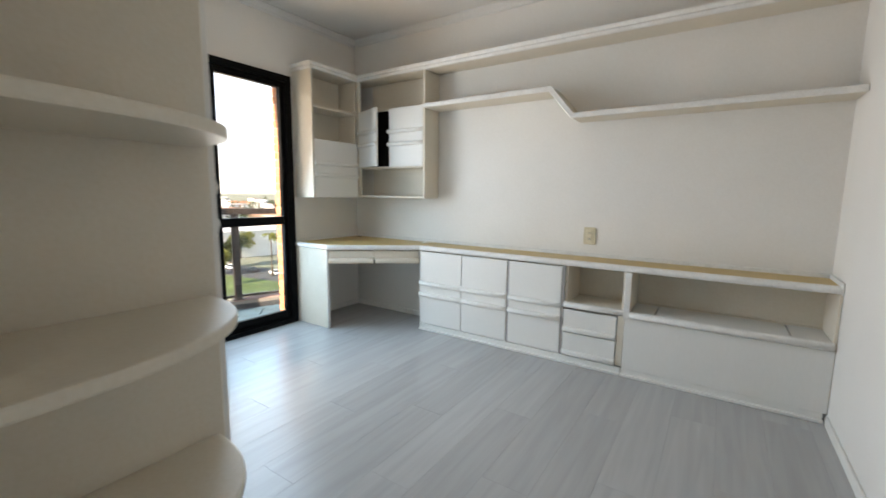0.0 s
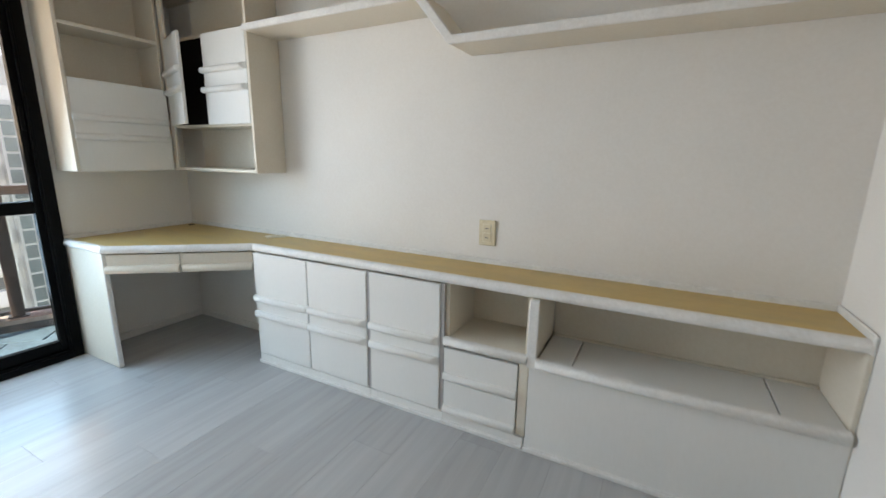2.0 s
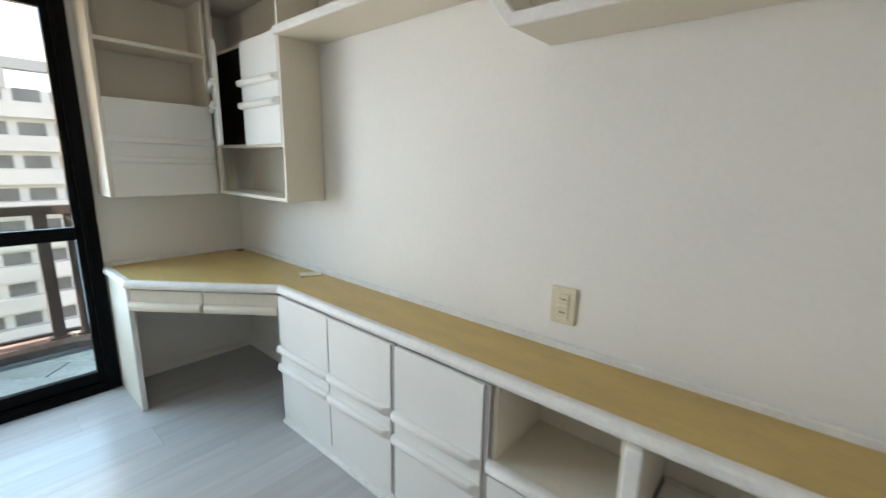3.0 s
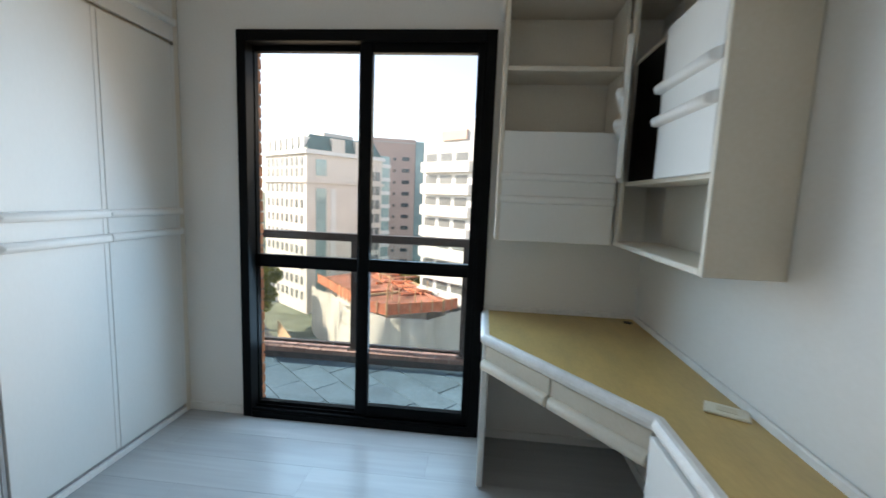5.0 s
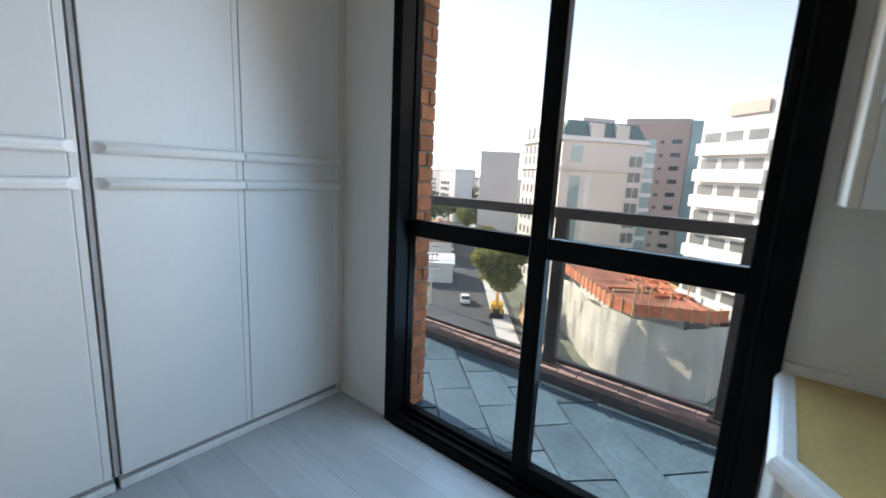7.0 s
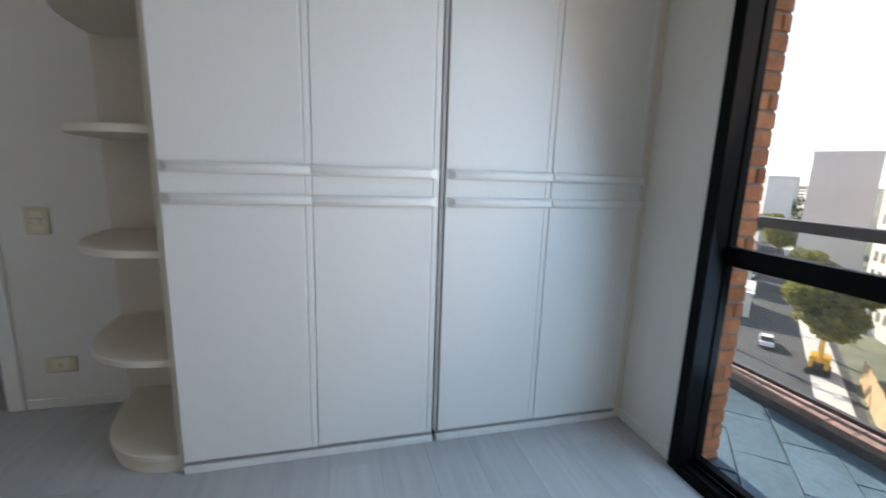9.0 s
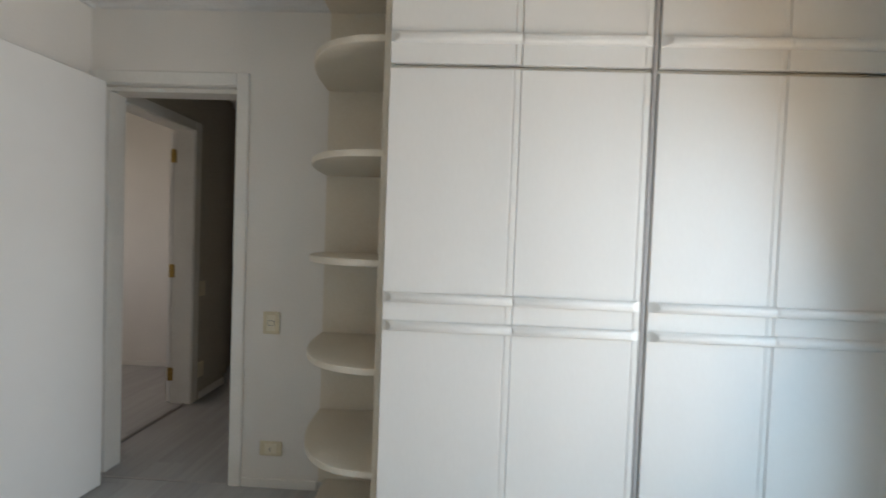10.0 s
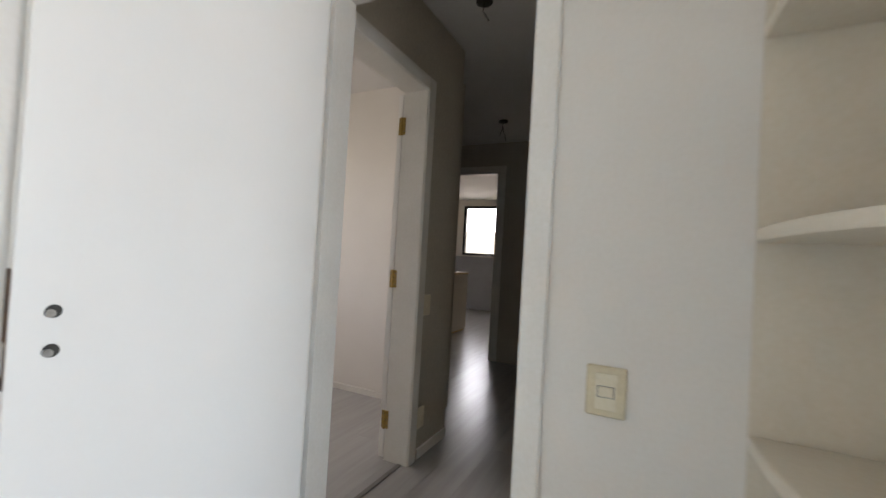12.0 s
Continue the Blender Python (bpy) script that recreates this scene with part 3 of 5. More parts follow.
def slant(u0, u1, out0, out1, z0, z1, bevel=0.003):
    """A box along the slanted desk front: u along it, out in front of it."""
    bm = box(u0, u1, -out1, -out0, z0, z1, bevel)
    return moved(bm, Matrix.Translation((A[0], A[1], 0)) @ Matrix.Rotation(math.atan2(dgy, dgx), 4, "Z"))


desk = thing("desk_drawer_unit", (0.79, 2.56, 0.56), "two shallow white drawers under the slanted worktop front", "drawer unit")
for u0, u1 in ((0.012, 0.372), (0.388, 0.748)):
    dr = part("drawer", slant(u0 + 0.012, u1 - 0.012, -0.25, -0.035, 0.60, TOPZ - 0.05, 0), LACQ, desk)
    part("front", slant(u0, u1, -0.034, -0.016, 0.585, TOPZ - 0.046), LACQ, dr)
    gb = moved(grip(u0, u1, 0.578, 0.016, 0.022, 0.030), Matrix.Translation((A[0], A[1], 0)) @ Matrix.Rotation(math.atan2(dgy, dgx), 4, "Z"))
    part("grip", gb, LACQ, dr, "rounded white grip bar", True)
part("rail", slant(0.373, 0.387, -0.30, -0.020, 0.585, TOPZ - 0.040, 0.001), LACQ, desk)


def carcass(name, x0, x1, z0, z1, label, shelf=()):
    th = thing(name, ((x0 + x1) / 2, FY + 0.15, 0), label, "cabinet", "low cabinets under the worktop")
    part("side", box(x0, x0 + 0.016, FY + 0.022, D - 0.002, z0, z1), LACQ, th)
    part("side", box(x1 - 0.016, x1, FY + 0.022, D - 0.002, z0, z1), LACQ, th)
    part("back", box(x0 + 0.016, x1 - 0.016, D - 0.010, D - 0.002, z0, z1), LACQ, th)
    part("bottom", box(x0 + 0.016, x1 - 0.016, FY + 0.022, D - 0.010, z0, z0 + 0.016), LACQ, th)
    part("plinth", box(x0, x1, FY + 0.004, FY + 0.018, 0.004, 0.052, 0.001), LAMI, th)
    part("plinth_lip", box(x0, x1, FY - 0.010, FY + 0.010, 0.0, 0.018, 0.003), EDGE, th)
    return th


def low_door(th, x0, x1, scoop):
    d = part("door", box(x0, x1, FY, FY + 0.019, 0.058, TOPZ - 0.044, 0.0025), LAMI, th)
    for z in (0.397, 0.303):
        part("grip", grip(x0, x1, z, FY, 0.019, 0.022, scoop), LAMI, d, "rounded white grip bar", True)


TZ = TOPZ - 0.040
c1 = carcass("low_cabinet", 1.023, 1.826, 0.06, TZ, "white two-door cabinet with double grip bars under the worktop")
low_door(c1, 1.027, 1.428, (0, 0))
low_door(c1, 1.433, 1.814, (0, 0.032))
c2 = carcass("low_cabinet", 1.828, 2.236, 0.06, TZ, "white single-door cabinet with double grip bars under the worktop")
low_door(c2, 1.834, 2.216, (0, 0.032))
part("post", box(1.8145, 1.8335, FY + 0.006, FY + 0.018, 0.06, TZ), GREYSTRIP, c2, "dark grey gap strip")
part("post", box(2.2165, 2.2355, FY + 0.006, FY + 0.018, 0.06, TZ), GREYSTRIP, c2, "dark grey gap strip")
c3 = carcass("drawer_cabinet", 2.238, 2.614, 0.06, TZ, "white cabinet with an open niche over two drawers")
part("niche_floor", box(2.250, 2.614, FY + 0.012, D - 0.010, 0.400, 0.420), LACQ, c3)
part("niche_lip", grip(2.240, 2.614, 0.407, FY + 0.012, 0.020, 0.030), EDGE, c3, "rounded worn white lip", True)
for z0, z1 in ((0.222, 0.375), (0.058, 0.216)):
    dd = part("drawer", box(2.240, 2.578, FY, FY + 0.019, z0, z1, 0.0025), LAMI, c3)
    part("grip", grip(2.240, 2.578, z0 + 0.020, FY, 0.018, 0.016), LAMI, dd, "rounded white grip bar", True)
part("stile", box(2.582, 2.620, FY + 0.004, FY + 0.02, 0.06, 0.400, 0.002), LACQ, c3)
dv = thing("cabinet_divider", (2.632, FY, 0.42), "white upright divider below the worktop", "divider")
part("divider", box(2.6145, 2.648, FY + 0.006, D - 0.010, 0.422, TZ, 0.002), LACQ, dv)
part("edge_strip", box(2.6120, 2.6505, FY - 0.008, FY + 0.006, 0.378, TZ, 0.004), EDGE, dv)
c4 = thing("chest_bench", (3.2, FY + 0.15, 0), "white low chest with a long lift-up lid and front panel", "chest")
part("front", box(2.622, L - 0.003, FY + 0.004, FY + 0.022, 0.050, 0.378, 0.002), LAMI, c4)
part("lid", box(2.653, 2.783, FY + 0.004, D - 0.03, 0.401, 0.419, 0.003), LAMI, c4)
part("lid", box(2.787, 3.423, FY + 0.004, D - 0.03, 0.401, 0.419, 0.003), LAMI, c4)
part("lid", box(3.427, L - 0.014, FY + 0.004, D - 0.03, 0.401, 0.419, 0.003), LAMI, c4)
part("lip", grip(2.650, L - 0.012, 0.403, FY + 0.006, 0.022, 0.030), EDGE, c4, "rounded worn white lip", True)
part("batten", box(2.653, L - 0.014, D - 0.029, D - 0.012, 0.401, 0.425, 0.003), LACQ, c4)
part("back", box(2.650, L - 0.014, D - 0.010, D - 0.002, 0.06, TZ), LACQ, c4)
part("side", box(L - 0.014, L - 0.002, FY + 0.006, D - 0.002, 0.06, TZ), LACQ, c4)
part("plinth", box(2.616, L - 0.016, FY + 0.008, FY + 0.02, 0.004, 0.049, 0.001), LAMI, c4)
part("plinth_lip", box(2.616, L - 0.014, FY - 0.010, FY + 0.010, 0.0, 0.018, 0.003), EDGE, c4)


# ---------------------------------------------------------------- wall cabinets and shelves over the desk
def wall_cabinets():
    UZ0, UZ1 = 1.092, 2.124
    a = thing("wall_cabinet", (0.15, 2.6, UZ0), "white wall cabinet with open shelves over a flap door", "wall cabinet", "wall cabinets over the desk")
    part("side", box(0.002, 0.240, 2.300, 2.318, UZ0, UZ1, 0.002), LACQ, a)
    part("side", box(0.002, 0.220, 2.800, 2.815, UZ0, UZ1, 0.001), LACQ, a)
    part("back", box(0.002, 0.010, 2.318, 2.800, UZ0, UZ1), LACQ, a)
    part("bottom", box(0.010, 0.220, 2.318, 2.800, UZ0, UZ0 + 0.016), LACQ, a)
    part("shelf", box(0.010, 0.232, 2.318, 2.800, 1.828, 1.848, 0.002), LACQ, a)
    part("shelf", box(0.010, 0.220, 2.318, 2.800, 1.560, 1.574, 0.002), LACQ, a)
    fl = part("flap_door", box(0.224, 0.242, 2.3185, 2.806, UZ0, 1.574, 0.002), LAMI, a)
    for z in (1.378, 1.278):
        g = moved(grip(2.314, 2.806, z, 0.0, 0.017, 0.014), Matrix(((0, -1, 0, 0.242), (1, 0, 0, 0), (0, 0, 1, 0), (0, 0, 0, 1))))
        part("grip", g, LAMI, fl, "rounded white grip bar", True)
    b = thing("wall_cabinet", (0.7, 2.97, UZ0), "white wall cabinet, one small door ajar on a black inside", "wall cabinet", "wall cabinets over the desk")
    x0, x1, yf = 0.243, 0.998, 2.820
    part("side", box(x1 - 0.020, x1, yf, D - 0.002, UZ0, UZ1, 0.002), LACQ, b)
    part("back", box(x0, x1 - 0.020, D - 0.012, D - 0.002, UZ0, UZ1), LACQ, b)
    part("bottom", box(x0 - 0.02, x1 - 0.020, yf + 0.0, D - 0.012, UZ0, UZ0 + 0.020, 0.003), LACQ, b)
    part("shelf", box(x0, x1 - 0.020, yf + 0.024, D - 0.012, 1.352, 1.368, 0.001), LACQ, b)
    part("shelf", box(x0, x1 - 0.020, yf + 0.024, D - 0.012, 1.846, 1.862, 0.001), LACQ, b)
    part("filler", box(x0 - 0.02, x0 + 0.02, yf + 0.002, yf + 0.02, UZ0 + 0.02, UZ1, 0.002), LACQ, b)
    # Near-black sheet close behind the doors replaces the cabinet's deep inside.
    part("inside", box(x0 + 0.02, x1 - 0.022, yf + 0.028, yf + 0.034, 1.369, 1.845), DARKWOOD, b, "black-brown sheet standing in for the wooden inside")
    rd = part("door", box(0.610, 0.976, yf, yf + 0.018, 1.364, 1.856, 0.002), LAMI, b)
    for z in (1.662, 1.555):
        part("grip", grip(0.602, 0.976, z, yf, 0.017, 0.026, (0, 0.03)), LAMI, rd, "rounded white grip bar", True)
    hx, hy, w = 0.248, yf + 0.008, 0.335
    ld = part("door", box(0, w, -0.009, 0.009, 1.364, 1.856, 0.002), LAMI, b)
    for z in (1.662, 1.555):
        part("grip", grip(0, w, z, -0.009, 0.017, 0.026), LAMI, ld, "rounded white grip bar", True)
    ld.matrix_basis = Matrix.Translation((hx, hy, 0)) @ Matrix.Rotation(radians(-19), 4, "Z")
    # top board with a moulded front, right along
    tp = thing("top_shelf", (1.9, 2.95, UZ1), "long white top shelf with moulded front edge", "shelf")
    part("board", box(0.242, L - 0.002, 2.814, D - 0.002, UZ1 + 0.002, UZ1 + 0.022), LACQ, tp)
    part("board", box(0.002, 0.241, 2.295, D - 0.002, UZ1 + 0.002, UZ1 + 0.022), LACQ, tp)
    mp = [(0.0, 0.0), (-0.012, 0.003), (-0.016, 0.02), (-0.010, 0.03), (-0.020, 0.042), (-0.024, 0.052), (0.0, 0.052)]
    bm = bmesh.new()
    cnr = [(0.0, 2.295, (0, 1)), (0.241, 2.295, (-1, 1)), (0.241, 2.814, (-1, 1)), (L - 0.002, 2.814, (0, 1))]
    rings = []
    for x, y, (sx, sy) in cnr:
        rings.append([bm.verts.new((x + sx * d, y + sy * d, UZ1 - 0.005 + h)) for d, h in mp])
    for r0, r1 in zip(rings, rings[1:]):
        for i in range(len(mp)):
            j = (i + 1) % len(mp)
            bm.faces.new((r0[i], r0[j], r1[j], r1[i]))
    bm.faces.new(rings[0]), bm.faces.new(rings[-1][::-1])
    part("moulding", bm, EDGE, tp)
    # the lower shelf, which steps down on a slant
    sh = thing("wall_shelf", (2.4, 2.96, 1.64), "long white wall shelf that slants down to a lower level", "shelf")
    t = 0.026
    out = [(0.999, 1.824), (2.044, 1.824), (2.200, 1.638), (L - 0.002, 1.638), (L - 0.002, 1.638 + t), (2.215, 1.638 + t), (2.059, 1.824 + t), (0.999, 1.824 + t)]
    part("board", prism(out, 2.803, D - 0.002, axis="y"), LACQ, sh)
    out2 = [(0.999, 1.820), (2.042, 1.820), (2.198, 1.634), (L - 0.002, 1.634), (L - 0.002, 1.642 + t), (2.217, 1.642 + t), (2.061, 1.828 + t), (0.999, 1.828 + t)]
    part("edge_strip", prism(out2, 2.787, 2.803, axis="y", bevel=0.004), EDGE, sh, "rounded white edge strip")


wall_cabinets()


def wall_plate(name, x, z, facing, w, h, label, cat, kind_):
    """A cream plate on the wall at y: facing 1 looks to +y, -1 to -y."""
    y = 0.0 if facing > 0 else D
    s = facing
    th = thing(name, (x, y, z), label, cat)
    part("plate", box(x - w / 2, x + w / 2, y, y + s * 0.009, z - h / 2, z + h / 2, 0.0035), CREAM, th)
    part("inset", box(x - w * 0.27, x + w * 0.27, y + s * 0.0085, y + s * 0.0105, z - h * 0.36, z + h * 0.36, 0.001), CREAMHI, th)
    if kind_ == "switch":
        part("rocker", box(x - 0.017, x + 0.017, y + s * 0.010, y + s * 0.014, z - 0.012, z + 0.012, 0.002), CREAMHI, th)
        # Dark plate behind the rocker draws the shade round its edge.
        part("painted_gap_shade", box(x - 0.019, x + 0.019, y + s * 0.0104, y + s * 0.0112, z - 0.0135, z + 0.0135), SEAM, th)
    elif kind_ == "outlet":
        part("socket", box(x - 0.022, x + 0.022, y + s * 0.010, y + s * 0.012, z - 0.018, z + 0.018, 0.001), CREAMHI, th)
        for dz in (-0.008, 0.0, 0.008):
            part("slot", cyl(0.0028, 0.002, (x + (0.006 if dz == 0 else 0), y + s * 0.0124, z + dz), "y", 10), DARKPL, th)
    else:
        for dz in (-0.022, 0.022):
            part("module", box(x - 0.019, x + 0.019, y + s * 0.010, y + s * 0.0125, z + dz - 0.019, z + dz + 0.019, 0.0015), CREAM, th)
            part("slot", box(x - 0.010, x + 0.010, y + s * 0.0125, y + s * 0.0135, z + dz - 0.002, z + dz + 0.002), SEAM, th)
    return th


wall_plate("wall_outlet", 2.306, 0.850, -1, 0.084, 0.122, "aged cream plastic outlet plate over the worktop", "outlet", "double")
wall_plate("light_switch", 2.592, 0.886, 1, 0.088, 0.118, "aged cream light switch beside the door", "light switch", "switch")
wall_plate("wall_outlet", 2.578, 0.213, 1, 0.120, 0.078, "aged cream outlet near the floor", "outlet", "outlet")
lp = thing("loose_plate", (0.946, 2.955, TOPZ), "loose cream cover plate lying on the worktop", "cover plate")
part("plate", moved(box(-0.055, 0.055, -0.035, 0.035, 0.0, 0.008, 0.003), pose(0.946, 2.955, TOPZ - 0.001, 0, 0, 62)), CREAMHI, lp)
part("inset", moved(box(-0.025, 0.025, -0.016, 0.016, 0.008, 0.0095), pose(0.946, 2.955, TOPZ - 0.001, 0, 0, 62)), CREAM, lp)


# ---------------------------------------------------------------- wardrobe
WY = 0.622
def wardrobe(x0, x1, xm, label, scoops, sag=(0, 0)):
    th = thing("wardrobe", ((x0 + x1) / 2, 0.3, 0), label, "wardrobe", "wardrobes along the wall")
    part("side", box(x0, x0 + 0.018, 0.002, WY - 0.024, 0.058, H - 0.004), LACQ, th)
    part("side", box(x1 - 0.018, x1, 0.002, WY - 0.024, 0.058, H - 0.004), LACQ, th)
    part("back", box(x0 + 0.018, x1 - 0.018, 0.002, 0.012, 0.058, H - 0.004), LACQ, th)
    part("shelf", box(x0 + 0.018, x1 - 0.018, 0.012, WY - 0.024, 1.988, 2.006), LACQ, th)
    part("plinth", box(x0, x1, 0.05, WY - 0.022, 0.0, 0.050, 0.001), GREYSTRIP, th, "grey recessed plinth")
    part("plinth_lip", box(x0, x1, WY - 0.022, WY - 0.006, 0.0, 0.030, 0.003), EDGE, th, "white strip along the floor")
    part("frieze", box(x0, x1, WY - 0.03, WY - 0.006, H - 0.055, H - 0.004), LACQ, th)
    flip = Matrix(((1, 0, 0, 0), (0, -1, 0, WY), (0, 0, 1, 0), (0, 0, 0, 1)))
    for k, (a, b) in enumerate(((x0 + 0.008, xm - 0.0015), (xm + 0.0015, x1 - 0.006))):
        s = scoops[k]
        # a door that has sagged on its hinges stands a little proud at its free edge
        m = Matrix.Translation((b, WY - 0.02, 0)) @ Matrix.Rotation(radians(-sag[k]), 4, "Z") @ Matrix.Translation((-b, 0.02 - WY, 0))
        d = part("door", moved(box(a + 0.026, b, WY - 0.020, WY, 0.056, 1.988, 0.002), m), LAMI, th)
        part("edge_strip", moved(box(a, a + 0.0230, WY - 0.020, WY + 0.0004, 0.056, 1.988, 0.0025), m), LAMI, d)
        part("rebate", moved(box(a + 0.0230, a + 0.026, WY - 0.019, WY - 0.0022, 0.057, 1.987), m), LAMI, d)
        for z in (1.144, 1.038):
            part("grip", moved(grip(a, b, z, 0, 0.019, 0.024, s), m @ flip), LAMI, d, "rounded white grip bar", True)
        u = part("upper_door", box(a + 0.026, b, WY - 0.020, WY, 2.006, H - 0.058, 0.002), LAMI, th)
        part("edge_strip", box(a, a + 0.0230, WY - 0.020, WY + 0.0004, 2.006, H - 0.058, 0.0025), LAMI, u)
        part("rebate", box(a + 0.0230, a + 0.026, WY - 0.019, WY - 0.0022, 2.007, H - 0.059), LAMI, u)
        part("grip", moved(grip(a, b, 2.098, 0, 0.019, 0.024, s), flip), LAMI, u, "rounded white grip bar", True)
    return th


wardrobe(0.034, 0.928, 0.474, "tall white laminate wardrobe, two doors with grip bars", ((0, 0), (0, 0.036)))
wardrobe(0.942, 1.900, 1.414, "tall white laminate wardrobe, two doors beside the shelves", ((0.036, 0), (0, 0.036)), (0, 0.6))
fl = thing("wardrobe_filler", (0.935, 0.3, 0), "grey strip between the two wardrobes", "filler strip")
part("strip", box(0.9285, 0.9415, 0.02, WY - 0.005, 0.055, H - 0.004), GREYSTRIP, fl)
f2 = thing("wardrobe_filler", (0.03, 0.3, 0), "white filler strip between wardrobe and wall", "filler strip")
part("strip", box(0.002, 0.0395, 0.02, WY - 0.006, 0.0, H - 0.004, 0.001), LACQ, f2)


def end_shelves():
    th = thing("corner_shelf_unit", (2.1, 0.3, 0), "white open end shelves with rounded fronts beside the wardrobe", "shelf unit")
    part("side_panel", box(1.9005, 1.922, 0.002, WY - 0.030, 0.0, H - 0.004, 0.002), LACQ, th)
    part("back_panel", box(1.922, 2.318, 0.001, 0.007, 0.05, H - 0.004), LACQ, th)

    def outline(ax, ay, n=26, e=2.6):
        pts = [(1.922, 0.007)]
        for i in range(n + 1):
            a = math.pi / 2 * i / n
            c, s = max(0.0, math.cos(a)), max(0.0, math.sin(a))
            pts.append((1.922 + ax * c ** (2 / e), 0.007 + ay * s ** (2 / e)))
        return pts
    for z in (0.446, 0.852, 1.274, 1.698, 2.132):
        part("shelf", prism(outline(0.398, 0.566), z - 0.028, z, 0.006, 2), LACQ, th, smooth=False)
    part("base", prism(outline(0.362, 0.585), 0.045, 0.072, 0.005, 2), LACQ, th)
    part("plinth", prism(outline(0.350, 0.578), 0.0, 0.0445), LACQ, th)
    part("top", prism(outline(0.398, 0.575), H - 0.06, H - 0.004), LACQ, th)


end_shelves()


# ---------------------------------------------------------------- floors
def planks(floor, x0, x1, y0, y1, wide, long_):
    row, x = 0, x0
    meshes = {}
    while x < x1 - 0.01:
        w = min(wide, x1 - x)
        y = y0 - (row * 0.41 % 1.0) * long_
        while y < y1:
            a, b = max(y, y0), min(y + long_, y1)
            if b - a > 0.02:
                key = (round(w, 3), round(b - a, 3))
                if key not in meshes:
                    bm = box(0.0002, w - 0.0002, 0.0002, b - a - 0.0002, -0.010, 0)
                    top = [e for e in bm.edges if all(v.co.z > -0.001 for v in e.verts)]
                    bmesh.ops.bevel(bm, geom=top, offset=0.0005, segments=1, affect="EDGES")
                    meshes[key] = mesh_of("plank", bm, FLOORM)
                ob = new("plank", meshes[key])
                ob.parent = floor
                ob.matrix_basis = Matrix.Translation((x, a, 0))
            y += long_
        x += wide
        row += 1


fl1 = solid("floor", box(-0.02, 8.3, -8.15, D + WT, -0.20, -0.0105), SUBFLOOR, "whitewashed grey oak laminate floor", "floor", S)
planks(fl1, 0.0, L, 0.0, D, 0.196, 1.28)
planks(fl1, 2.55, HX + 0.11, -3.72, 0.0, 0.196, 1.28)
planks(fl1, HX + 0.11, 6.5, -3.72, 0.9, 0.392, 2.56)
planks(fl1, 3.2, 8.2, -8.15, -3.72, 0.392, 2.56)


# ---------------------------------------------------------------- balcony
def clip(poly, edge_poly):
    """The part of a polygon that lies inside a convex outline, given anticlockwise."""
    out = list(poly)
    n = len(edge_poly)
    for i in range(n):
        (ax, ay), (bx, by) = edge_poly[i], edge_poly[(i + 1) % n]
        src, out = out, []
        for j in range(len(src)):
            p, q = src[j], src[(j + 1) % len(src)]
            dp = (bx - ax) * (p[1] - ay) - (by - ay) * (p[0] - ax)
            dq = (bx - ax) * (q[1] - ay) - (by - ay) * (q[0] - ax)
            if dp >= 0:
                out.append(p)
            if dp * dq < 0:
                f = dp / (dp - dq)
                out.append((p[0] + f * (q[0] - p[0]), p[1] + f * (q[1] - p[1])))
        if len(out) < 3:
            return []
    return out


BZ = -0.05
CURB = [(-0.93, -1.2), (-0.93, 2.20), (-0.42, 3.45)]
slab = solid("balcony_floor", prism([(-0.105, 3.45), (-1.15, 3.45), (-1.15, -1.2), (-0.105, -1.2)], -0.30, BZ - 0.012), GROUT, "blue-grey slate paving of the balcony", "balcony floor", S)
solid("wall_outside", box(-0.29, -0.112, -1.2, Y0 - 0.050, -0.3, 3.4), MORTAR, "brick outer wall beside the balcony door", "wall", S)
wall_out2 = solid("wall_outside_2", box(-0.29, -0.112, Y1 + 0.042, 3.6, -0.3, 3.4), MORTAR, "brick outer wall beside the balcony door", "wall", S)
solid("wall_lintel", box(-0.29, -0.112, Y0 - 0.050, Y1 + 0.042, ZH, 3.4), MORTAR, "lintel over the balcony door", "wall", S)
cb = solid("balcony_curb", prism([(-0.93, -1.2), (-0.93, 2.20), (-0.42, 3.45), (-0.60, 3.45), (-1.09, 2.235), (-1.09, -1.2)], -0.30, 0.0), STONE, "dark stone curb with brick coping", "curb", S)


part("mortar_bed", prism([(-0.932, -1.2), (-0.932, 2.20), (-0.422, 3.45), (-0.598, 3.45), (-1.088, 2.235), (-1.088, -1.2)], 0.0005, 0.031), MORTAR, cb)


